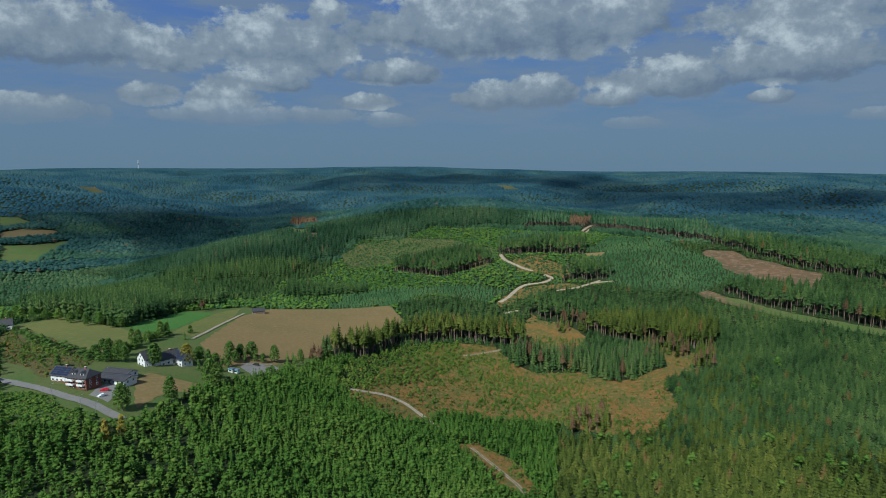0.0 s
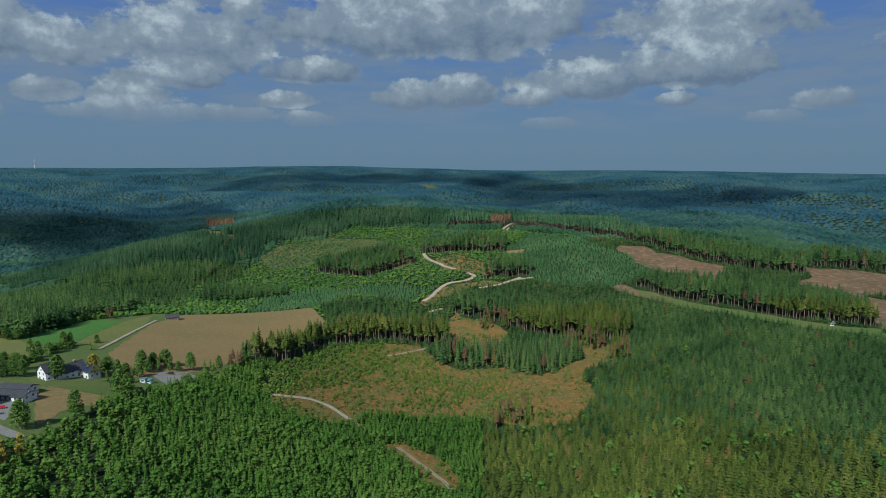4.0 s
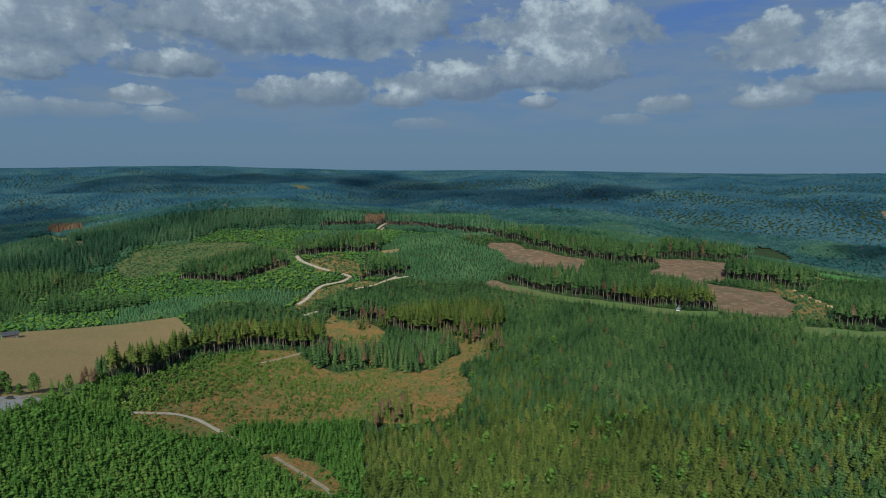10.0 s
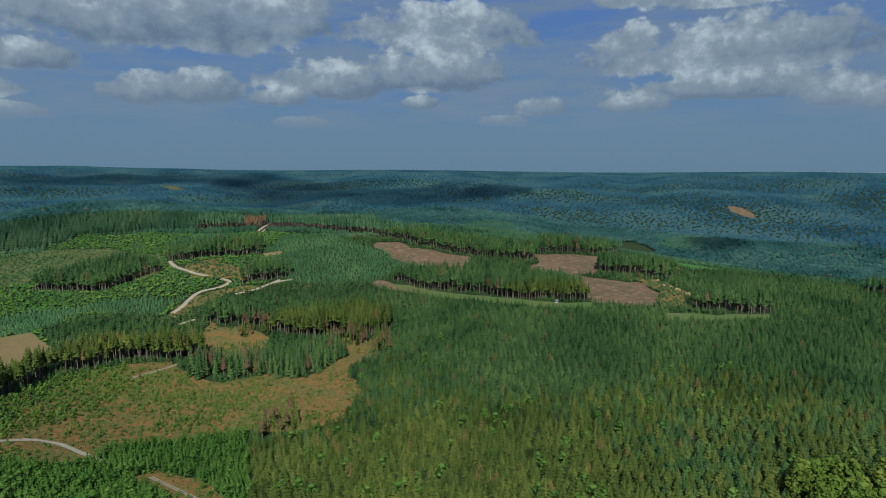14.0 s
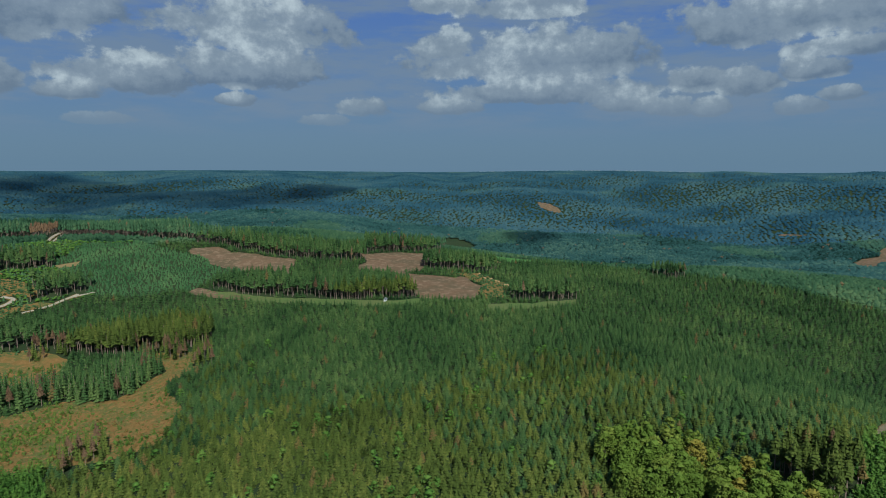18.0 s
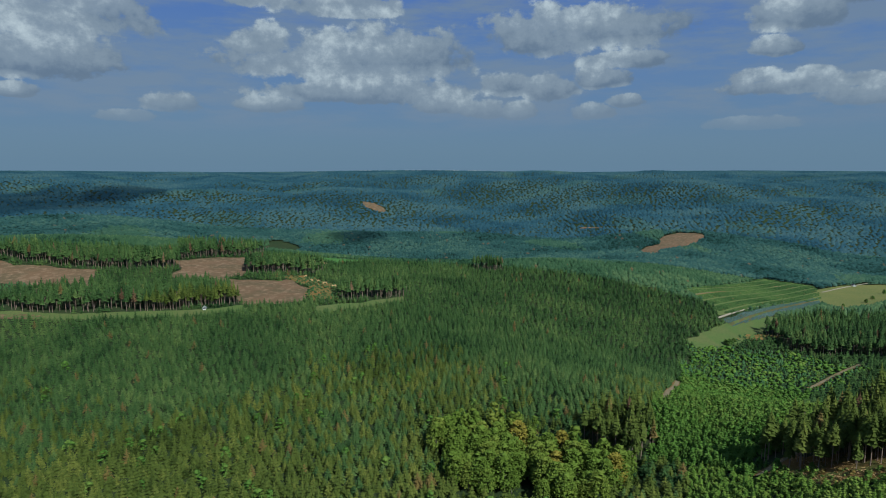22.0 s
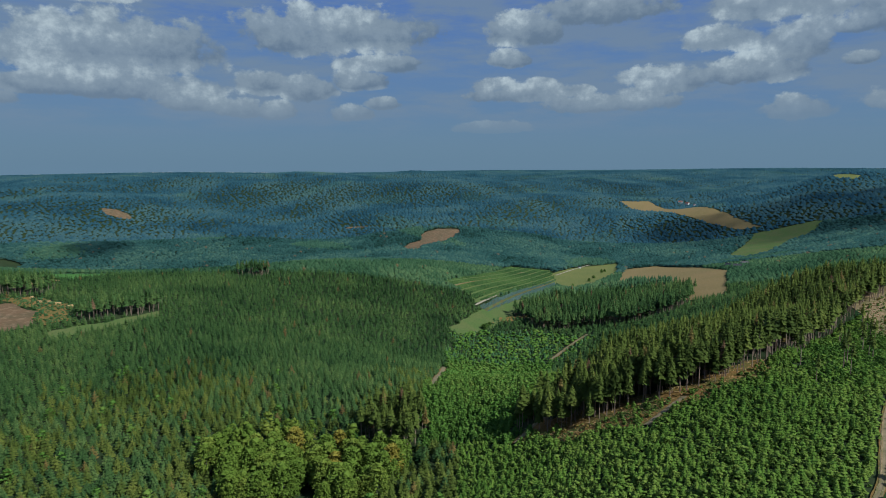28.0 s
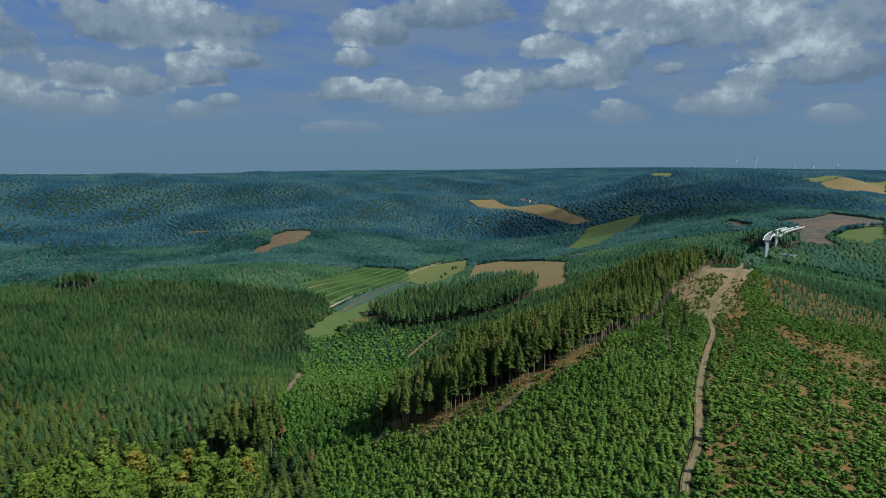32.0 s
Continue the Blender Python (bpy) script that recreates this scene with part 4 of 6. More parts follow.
def scatter(lo, hi, step, seed):
    """Places on a shaken grid between two distances, on the side of the hills."""
    g = np.random.default_rng(seed)
    n = int(hi / step) + 2
    shift = 0.36
    gx, gy = np.meshgrid(np.arange(-n, n + 1) * step, np.arange(-n, n + 1) * step)
    # every row is set off by chance and bends, so that no lane stays open
    gx = gx + g.uniform(0, 1, 2 * n + 1)[:, None] * step + g.uniform(-shift, shift, gx.shape) * step
    bend = step * (1.6 * np.sin(gx / (step * 3.1)) + 2.3 * np.sin(gx / (step * 7.7) + 1.0))
    gx, gy = gx.ravel(), (gy + bend + g.uniform(-shift, shift, gx.shape) * step).ravel()
    r, a = np.hypot(gx, gy), np.degrees(np.arctan2(gx, gy))
    k = (r >= lo) & (r < hi) & (a > -42) & (a < 141)
    return gx[k], gy[k]


FIR_MID = [plume_shape(5, 6, 0.03, 0.22, 0.045, 10 + s, 0.62) for s in range(8)]
FIR_YOUNG = [plume_shape(5, 6, 0.03, 0.22, 0.04, 14 + s, 0.62) for s in range(5)]
FIR_LOW = [plume_shape(4, 6, 0.04, 0.20, 0.04, 20 + s, 0.60) for s in range(6)]
FIR_FAR = [fir_shape(1, 2, 0.10, droop=0.0, seed=30 + s, width=0.30, inner=0.9) for s in range(4)]
FIR_SLOPE = [fir_shape(2, 2, 0.36, droop=0.03, seed=27 + s, width=0.22, inner=0.95, full=0.45, rise=1.2) for s in range(5)]
SKIRT = [plume_shape(8, 5, 0.10, 0.135, 0.04, 36 + s, 0.7) for s in range(4)]
TALL_MID = [plume_shape(7, 5, (0.36, 0.52, 0.44, 0.58)[s], 0.14, 0.04, 40 + s, 0.62) for s in range(4)]
TALL_LOW = [fir_shape(2, 3, 0.50, seed=45 + s, width=0.14, droop=0.04) for s in range(3)]
LEAFY_MID = [leafy_shape(3, 0.16, 0.24, 0.14, seed=s, sprays=38, pointed=0.5, leaf=0.72) for s in range(4)]
FIR_HILL = [fir_shape(2, 2, 0.05, droop=0.03, seed=24 + s, width=0.22, inner=0.95, full=0.45, rise=1.2) for s in range(5)]
LEAFY_HILL = [leafy_shape(1, 0.3, 0.12, 0.36, seed=64 + s, sprays=4) for s in range(3)]
LEAFY_LOW = [leafy_shape(3, 0.2, 0.24, 0.18, seed=s, sprays=16, pointed=0.4) for s in range(3)]
CROWN_MID = [leafy_shape(12, 0.30, 0.21, 0.095, seed=94 + s, sprays=90, leaf=0.55) for s in range(4)]
BUSH = [leafy_shape(2, 0.2, 0.3, 0.31, seed=50 + s, sprays=10) for s in range(3)]
TUFT = [leafy_shape(1, 0.2, 0.35, 0.4, seed=90 + s, sprays=4) for s in range(3)]
POLE = [trunk_shape(0.75, 0.0135)]
POLE_LOW = [trunk_shape(0.7, 0.013, 3)]

FIR_FINE = [plume_shape(9, 9, 0.04, 0.20, 0.04, 70 + s, 0.60) for s in range(4)]
TALL_FINE = [plume_shape(12, 8, (0.36, 0.50, 0.42, 0.55)[s], 0.14, 0.04, 75 + s, 0.62) for s in range(4)]
LEAFY_FINE = [leafy_shape(20, 0.12, 0.25, 0.10, seed=80 + s, sprays=260, pointed=0.5, leaf=0.6) for s in range(4)]
ROUND_FINE = [leafy_shape(40, 0.20, 0.27, 0.085, seed=85 + s, sprays=480, leaf=0.5) for s in range(4)]


def limb_trunk(top, r, seed):
    """A tapered trunk with four rising limbs."""
    g = np.random.default_rng(seed)
    vs, fs, off = [], [], 0
    v, f = trunk_shape(top, r, 7)
    vs.append(v), fs.append(f)
    off = len(v)
    for i in range(5):
        a, z0 = i * 1.3 + g.uniform(0, 0.5), top * g.uniform(0.35, 0.75)
        v, f = trunk_shape(0.26, r * 0.45, 4)
        q = v.copy()
        q[:, 0] = v[:, 0] + v[:, 2] * 0.75 * math.cos(a)
        q[:, 1] = v[:, 1] + v[:, 2] * 0.75 * math.sin(a)
        q[:, 2] = v[:, 2] * 0.8 + z0
        vs.append(q), fs.append(f + off)
        off += len(v)
    return np.concatenate(vs), np.concatenate(fs)


SHARED = {}


def shared_mesh(key, shape, mat):
    if key not in SHARED:
        me = bpy.data.meshes.new(key[0])
        me.from_pydata(shape[0].tolist(), [], shape[1].tolist())
        me.materials.append(mat)
        SHARED[key] = me
    return SHARED[key]


TREE_FORMS = {
    "fir": (FIR_FINE, [trunk_shape(0.85, 0.014, 6)]),
    "tall": (TALL_FINE, [trunk_shape(0.85, 0.011, 7)]),
    "leafy": (LEAFY_FINE, [limb_trunk(0.6, 0.016, s) for s in range(3)]),
    "round": (ROUND_FINE, [limb_trunk(0.6, 0.022, s) for s in range(3)]),
}


def tree_thing(name, form, leaf, x, y, tall, wide, label, group, number):
    crowns, trunks = TREE_FORMS[form]
    ob = new(name)
    ob.empty_display_size = 0.3
    turn = (number * 137.5) % 360
    ob.matrix_world = Matrix.LocRotScale((x, y, h1(x, y)), Euler((0, 0, radians(turn))), (wide, wide, tall))
    tagged(ob, label, "tree", group)
    bark = PALE_BARK if form in ("leafy", "round") else BARK
    t = new("trunk", shared_mesh(("trunk", form, number % len(trunks)), trunks[number % len(trunks)], bark))
    c = new("crown", shared_mesh(("crown", form, leaf, number % len(crowns)), crowns[number % len(crowns)], LEAF[leaf]))
    t.parent = c.parent = ob
    return ob


# what stands nearest is a tree of its own: stuff label -> how many, form, name, label, group
SINGLE = {
    "young spruce and larch crowns, bright green": (130, "fir", "young_spruce", "young bright green spruce in a mixed thicket", "young trees below the drone"),
    "young birch and rowan crowns, light green": (150, "leafy", "young_birch", "young light green birch in a mixed thicket", "young trees below the drone"),
    "young planted spruces on the ridge": (150, "fir", "planted_spruce", "small planted spruce on the sunny ridge", "planted spruces on the ridge"),
    "young broadleaf bushes on the ridge": (60, "leafy", "rowan_bush", "low leafy rowan bush among planted spruces", "bushes on the ridge"),
    "young broadleaf thicket on the slope": (60, "leafy", "young_beech", "young green beech in a thicket on the slope", "young beeches on the slope"),
    "dense olive green spruce plantation": (110, "fir", "spruce_tree", "olive green spruce standing close among others", "spruces of the plantation"),
    "beech crowns turning yellow green": (90, "round", "beech_tree", "tall beech with yellowing green crown", "beeches by the valley"),
    "tall old spruces with bare lower trunks": (140, "tall", "old_spruce", "tall old spruce with a bare lower trunk", "old spruces of the stands"),
    "dead brown spruces among the living": (24, "tall", "dead_spruce", "dead spruce with rust brown needles", "dead spruces of the stands"),
}

# kind: grid step, height from, height to, shapes by distance, leaf, label
def plant(lo, hi, step, kinds, seed):
    x, y = scatter(lo, hi, step, seed)
    c = cover_at(x, y)
    g = np.random.default_rng(seed + 99)
    lot = g.uniform(0, 1, len(x))
    low = np.isin(c, [KINDS.index("shrub"), KINDS.index("ridgebush")])
    lot[low] = np.clip(lot[low] + 0.33 * wave(x[low], y[low], 17.0, 0.7) + 0.2 * wave(x[low], y[low], 45.0, 2.0), 0, 0.999)
    mixed = c == KINDS.index("young")
    lot[mixed] = np.clip(lot[mixed] + 0.42 * np.clip((-0.27 - x[mixed] / y[mixed]) / 0.15, 0, 1) + 0.15 * wave(x[mixed], y[mixed], 21.0, 1.0), 0, 0.98)
    for kind, share, h0, h1_, fat, shapes, leaf, label, trunks in kinds:
        k = (c == KINDS.index(kind)) & (lot >= share[0]) & (lot < share[1])
        if not k.any():
            continue
        tall = g.uniform(h0, h1_, k.sum())
        px, py = x[k], y[k]
        if label in SINGLE and seed in (1, 2, 10, 14):
            count, form, name, text, group = SINGLE[label]
            order = np.argsort(np.hypot(px, py))
            for number, i in enumerate(order[:count]):
                tree_thing(name, form, leaf, float(px[i]), float(py[i]), float(tall[i]), float(tall[i] * fat), text, group, number)
            rest = order[count:]
            px, py, tall = px[rest], py[rest], tall[rest]
        grow("trees", shapes, px, py, tall, tall * fat, LEAF[leaf], label, "forest")
        if trunks is not None:
            grow("trunks", trunks, px, py, tall, tall, BARK, "bare grey brown spruce trunks below the crowns", "trunks")


ALL = (0, 1)
plant(190, 520, 2.8, [
    ("young", (0, 0.70), 5, 8.5, 1.05, FIR_YOUNG, "young", "young spruce and larch crowns, bright green", None),
    ("young", (0.70, 0.97), 4.5, 7.5, 1.45, LEAFY_MID, "young", "young birch and rowan crowns, light green", None),
    ("youngspruce", (0, 0.52), 2.6, 5.5, 1.6, FIR_YOUNG, "youngspruce", "young planted spruces on the ridge", None),
    ("youngspruce", (0.52, 0.98), 1.6, 3.8, 2.2, LEAFY_MID, "birchleaf", "young broadleaf bushes on the ridge", None),
    ("youngleaf", (0, 0.62), 3, 6, 1.5, LEAFY_MID, "thicket", "young broadleaf thicket on the slope", None),
    ("youngleaf", (0.62, 0.97), 3.5, 7, 1.2, FIR_YOUNG, "thicket", "young spruces in the thicket", None),
    ("fern", ALL, 0.7, 1.5, 2.4, BUSH, "thicket", "rows of green bracken on the bank", None),
    ("sparse", (0, 0.6), 1.5, 4, 1.4, LEAFY_MID, "young", "young bushes on the ridge slope", None),
], 1)
plant(190, 640, 2.9, [
    ("shrub", (0, 0.46), 0.6, 2.2, 1.6, BUSH, "shrub", "low shrubs scattered over the clearing", None),
    ("shrub", (0.0, 0.10), 2.0, 4.2, 1.4, LEAFY_MID, "birchleaf", "young birches growing on the clearing", None),
    ("birch", (0, 0.62), 1.6, 4.2, 1.9, LEAFY_MID, "birchleaf", "young birches standing loosely on the slope", None),
    ("birch", (0.62, 0.95), 0.6, 1.8, 2.2, BUSH, "shrub", "low shrubs below the young birches", None),
], 9)
plant(190, 800, 1.9, [
    ("ridgebush", (0, 0.56), 0.8, 2.2, 2.0, BUSH, "youngspruce", "light green bushes covering the ridge", None),
    ("sparse", (0, 0.42), 0.8, 2.4, 2.0, BUSH, "youngspruce", "green bushes below the thin spruces", None),
    ("ridgebush", (0.56, 0.66), 2.0, 3.8, 1.7, LEAFY_MID, "youngspruce", "young trees among the ridge bushes", None),
    ("ridgebush", (0.66, 0.82), 0.5, 1.2, 2.0, BUSH, "shrub", "browning low shrubs on the ridge", None),
], 12)
plant(190, 500, 2.4, [
    ("fern", ALL, 0.6, 1.2, 2.6, BUSH, "birchleaf", "dense bracken between the rows on the bank", None),
    ("youngleaf", (0, 0.8), 0.8, 2.0, 2.2, BUSH, "thicket", "low leafy bushes of the thicket", None),
    ("youngspruce", (0, 0.75), 0.8, 1.9, 2.1, BUSH, "birchleaf", "low green bushes between the planted spruces", None),
], 13)
plant(190, 620, 2.0, [
    ("shrub", (0.25, 0.62), 0.45, 1.1, 1.6, TUFT, "shrub", "green tufts of grass on the clearing", None),
    ("shrub", (0.62, 0.999), 0.4, 1.0, 1.7, TUFT, "tussock", "tussocks of dry grass on the clearing", None),
], 8)
plant(190, 680, 4.2, [
    ("tall", (0, 0.80), 17, 28, 1.0, TALL_MID, "spruce", "tall old spruces with bare lower trunks", POLE),
    ("tall", (0.80, 0.808), 15, 25, 0.95, TALL_MID, "dead", "dead brown spruces among the living", POLE),
], 10)
plant(225, 680, 5.3, [
    ("hedge", ALL, 2.5, 4.5, 3.0, LEAFY_MID, "broadleaf", "dense green hedge at the meadow edge", None),
    ("beech", (0, 0.56), 12, 21, 1.1, CROWN_MID, "beech", "beech crowns turning yellow green", None),
    ("tallmix", (0, 0.82), 17, 24, 1.1, SKIRT, "deep", "dark spruces of the stand by the clearing", POLE),
    ("tallmix", (0.82, 0.87), 16, 23, 1.05, TALL_MID, "dead", "dead brown spruces among the living", POLE),
    ("deadwood", (0, 0.26), 13, 20, 1.05, TALL_MID, "dead", "dead brown spruces at the clearing corner", POLE),
    ("deadwood", (0.26, 0.75), 11, 19, 1.1, SKIRT, "spruce", "living spruces among the dead ones", None),
    ("sparse", (0, 0.05), 14, 22, 0.7, TALL_MID, "spruce", "thin scattered spruces left standing on the ridge", POLE),
    ("old", ALL, 15, 22, 1.05, FIR_MID, "deep", "dark dense old spruce wood", None),
], 2)
plant(225, 680, 5.0, [
    ("olive", (0, 0.035), 6, 8.5, 1.6, LEAFY_MID, "thicket", "birches and rowans among the spruces", None),
    ("olive", (0.035, 1), 5.5, 9.0, 1.80, FIR_MID, "spruce", "dense olive green spruce plantation", None),
    ("spruce", ALL, 5.2, 8.2, 1.95, FIR_MID, "deep", "dense dark green spruce plantation", None),
], 14)
plant(520, 680, 4.0, [
    ("youngspruce", (0, 0.9), 2.5, 6.5, 1.6, FIR_LOW, "plantation", "young spruce plantation, bright green", None),
    ("youngleaf", ALL, 3, 5.5, 1.7, LEAFY_LOW, "thicket", "young broadleaf thicket", None),
], 7)
plant(680, 1000, 6.0, [
    ("spruce", ALL, 5.5, 8.5, 2.1, FIR_LOW, "deep", "dense green spruce plantation on the plateau", None),
    ("tall", (0, 0.86), 19, 25, 1.1, TALL_MID, "deep", "tall old spruces with bare lower trunks", POLE),
    ("tall", (0.86, 0.88), 18, 24, 1.0, TALL_MID, "dead", "dead brown spruces among the living", POLE),
    ("tallmix", (0, 0.8), 20, 26, 1.1, TALL_MID, "deep", "dark spruces of the stand by the clearing", POLE),
    ("old", ALL, 11, 16, 1.5, FIR_LOW, "deep", "dark dense old spruce wood", None),
    ("deadwood", (0, 0.8), 15, 21, 1.0, TALL_MID, "dead", "dead brown spruces on the plateau", POLE),
], 6)
plant(680, 1700, 4.0, [
    ("youngspruce", (0, 0.93), 1.8, 4.8, 1.9, FIR_HILL, "plantation", "young spruce plantation, bright green", None),
    ("youngleaf", (0, 0.60), 1.6, 3.8, 2.2, LEAFY_HILL, "thicket", "young broadleaf thicket", None),
    ("youngleaf", (0.60, 0.92), 2.2, 5.0, 1.7, FIR_HILL, "plantation", "young spruces in the thicket of the plateau", None),
    ("youngleaf", (0.92, 0.935), 7, 13, 0.9, FIR_LOW, "deep", "single taller spruces in the thicket", None),
    ("shrub", (0, 0.9), 0.8, 2.4, 2.0, BUSH, "plantation", "low shrubs on dry ground", None),
], 3)
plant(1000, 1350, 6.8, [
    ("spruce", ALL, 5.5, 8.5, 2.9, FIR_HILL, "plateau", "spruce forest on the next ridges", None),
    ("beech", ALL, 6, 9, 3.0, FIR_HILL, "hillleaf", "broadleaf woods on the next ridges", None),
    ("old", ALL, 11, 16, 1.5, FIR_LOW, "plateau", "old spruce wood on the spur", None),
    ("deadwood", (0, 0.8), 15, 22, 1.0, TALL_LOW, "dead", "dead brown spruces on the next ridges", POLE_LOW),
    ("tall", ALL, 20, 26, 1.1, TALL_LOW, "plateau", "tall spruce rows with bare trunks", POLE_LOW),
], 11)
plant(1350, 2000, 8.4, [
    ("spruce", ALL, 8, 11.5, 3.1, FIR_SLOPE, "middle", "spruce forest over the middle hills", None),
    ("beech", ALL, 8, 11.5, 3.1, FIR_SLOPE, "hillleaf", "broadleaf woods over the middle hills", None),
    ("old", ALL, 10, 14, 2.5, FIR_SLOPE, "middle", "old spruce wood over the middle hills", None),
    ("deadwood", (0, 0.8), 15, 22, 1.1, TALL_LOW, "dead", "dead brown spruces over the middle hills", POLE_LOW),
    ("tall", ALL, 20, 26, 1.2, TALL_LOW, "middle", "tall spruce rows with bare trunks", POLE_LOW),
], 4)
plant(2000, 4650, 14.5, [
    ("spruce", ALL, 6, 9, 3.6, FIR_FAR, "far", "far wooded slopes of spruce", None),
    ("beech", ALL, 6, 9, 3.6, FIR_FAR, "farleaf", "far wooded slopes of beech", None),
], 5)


# ---------------------------------------------------------------- cumulus overhead, whose shade lies on the far slopes
def cloud_material():
    """White vapour, thinning out towards the rim."""
    m, k, bsdf = material("cumulus_white", (0.85, 0.86, 0.88), 1.0, 0.0)
    place = k.put("ShaderNodeTexCoord")
    sub = k.put("ShaderNodeVectorMath", operation="SUBTRACT")
    k.feed(sub.inputs[0], place.outputs["Generated"])
    sub.inputs[1].default_value = (0.5, 0.5, 0.5)
    flat = k.put("ShaderNodeVectorMath", operation="MULTIPLY")
    k.feed(flat.inputs[0], sub.outputs[0])
    flat.inputs[1].default_value = (2.0, 2.0, 0.0)
    far_out = k.put("ShaderNodeVectorMath", operation="LENGTH")
    k.feed(far_out.inputs[0], flat.outputs[0])
    rag = k.noise(k.put("ShaderNodeNewGeometry").outputs["Position"], 0.006, 5.0, 0.6)
    rim = k.math("ADD", far_out.outputs["Value"], k.math("MULTIPLY_ADD", rag, 1.1, -0.55))
    thick = k.math("MULTIPLY_ADD", k.smooth(rim, 0.45, 0.9), -0.36, 0.36)
    thin = k.put("ShaderNodeBsdfTransparent")
    both = k.put("ShaderNodeMixShader")
    k.feed(both.inputs[0], thick)
    k.feed(both.inputs[1], thin.outputs[0])
    k.feed(both.inputs[2], bsdf.outputs[0])
    k.feed(k.nt.nodes["Material Output"].inputs[0], both.outputs[0])
    return m


CLOUD_MAT = cloud_material()


def cumulus(cx, cy, cz, wide, deep, seed):
    """A heaped cloud with a flat base, over the slope that it shades."""
    g = np.random.default_rng(seed)
    a = math.atan2(cx, cy)
    alt = 1150.0
    run = (alt - cz) / SUN.z
    rings, spokes = 12, 36
    heaps = [(g.uniform(0, 6.28), math.sqrt(g.uniform(0, 0.7)), g.uniform(0.18, 0.42)) for _ in range(14)]
    verts, faces = [(0.0, 0.0, 0.0)], []
    for i in range(1, rings + 1):
        for j in range(spokes):
            t = 2 * math.pi * j / spokes
            r = i / rings * (1 + 0.12 * math.sin(3 * t + seed) + 0.07 * math.sin(7 * t + 2 * seed))
            u, v = r * math.cos(t), r * math.sin(t)
            top = max(0.02 if i < rings else 0.0, max(s * math.sqrt(max(0.0, 1 - ((u - q * math.cos(b)) ** 2 + (v - q * math.sin(b)) ** 2) / (s * s))) for b, q, s in heaps))
            x, y = u * wide, v * deep
            verts.append((x * math.cos(a) + y * math.sin(a), -x * math.sin(a) + y * math.cos(a), top * min(wide, deep) * (i < rings)))
    verts[0] = (0.0, 0.0, 0.4 * min(wide, deep))
    ring = lambda i, j: 1 + (i - 1) * spokes + j % spokes
    for j in range(spokes):
        faces.append((0, ring(1, j), ring(1, j + 1)))
        for i in range(1, rings):
            faces.append((ring(i, j), ring(i + 1, j), ring(i + 1, j + 1), ring(i, j + 1)))
    faces.append([ring(rings, j) for j in range(spokes)][::-1])
    ob = mesh_object("cumulus_cloud", verts, faces, CLOUD_MAT, True)
    ob.location = (cx + SUN.x * run, cy + SUN.y * run, alt)
    tagged(ob, "white fair weather cumulus cloud drifting over the hills", "cloud", "cumulus clouds")


for i, s in enumerate(SHADED):
    cumulus(*s, 300 + i)


# ---------------------------------------------------------------- helpers for built things
def plain(name, colour, rough=0.7, spec=0.3, grain=0.12, scale=1.2, metal=0.0):
    m, k, bsdf = material(name, colour, rough, spec)
    pos = k.put("ShaderNodeTexCoord").outputs["Object"]
    worn = tuple(c * (1 - 2.2 * grain) for c in colour)
    col = k.mix(k.smooth(k.noise(pos, scale, 5.0, 0.65), 0.35, 0.75), colour, worn)
    k.feed(bsdf.inputs["Base Color"], col)
    bsdf.inputs["Metallic"].default_value = metal
    return m


WHITE = plain("white_render", (0.74, 0.73, 0.69))
REDWOOD = plain("red_brown_cladding", (0.22, 0.075, 0.050))
SLATE = plain("dark_slate_roof", (0.055, 0.053, 0.056), 0.6, 0.4, 0.2, 0.8)
SOLAR = plain("solar_glass", (0.018, 0.026, 0.055), 0.25, 0.5, 0.1)
FRAME = plain("window_frame_white", (0.72, 0.72, 0.70))
GLASS = plain("dark_window_glass", (0.02, 0.025, 0.03), 0.08, 0.6, 0.05)
BRICK = plain("brick_red", (0.26, 0.10, 0.07))
TIMBER = plain("weathered_timber", (0.17, 0.12, 0.08))
GREY_METAL = plain("galvanised_metal", (0.42, 0.43, 0.44), 0.45, 0.5, 0.08, 3.0, 0.8)
CONCRETE = plain("pale_concrete", (0.50, 0.50, 0.47))
TYRE = plain("tyre_rubber", (0.02, 0.02, 0.02), 0.8)
RED_PAINT = plain("red_car_paint", (0.55, 0.02, 0.03), 0.25, 0.6, 0.03)
WHITE_PAINT = plain("white_car_paint", (0.75, 0.75, 0.74), 0.25, 0.6, 0.03)
DARK_PAINT = plain("dark_car_paint", (0.03, 0.035, 0.045), 0.25, 0.6, 0.03)
TEAL = plain("teal_panel", (0.05, 0.30, 0.33))
LOGWOOD = plain("fresh_cut_log", (0.46, 0.30, 0.13))


def box(bm, x0, x1, y0, y1, z0, z1, bevel=0.0):
    vs = [bm.verts.new((x, y, z)) for x in (x0, x1) for y in (y0, y1) for z in (z0, z1)]
    faces = [bm.faces.new([vs[i] for i in f]) for f in ((0, 1, 3, 2), (4, 6, 7, 5), (0, 4, 5, 1), (2, 3, 7, 6), (0, 2, 6, 4), (1, 5, 7, 3))]
    if bevel:
        edges = list({e for f in faces for e in f.edges})
        bmesh.ops.bevel(bm, geom=edges, offset=bevel, segments=1, affect="EDGES")
    return bm


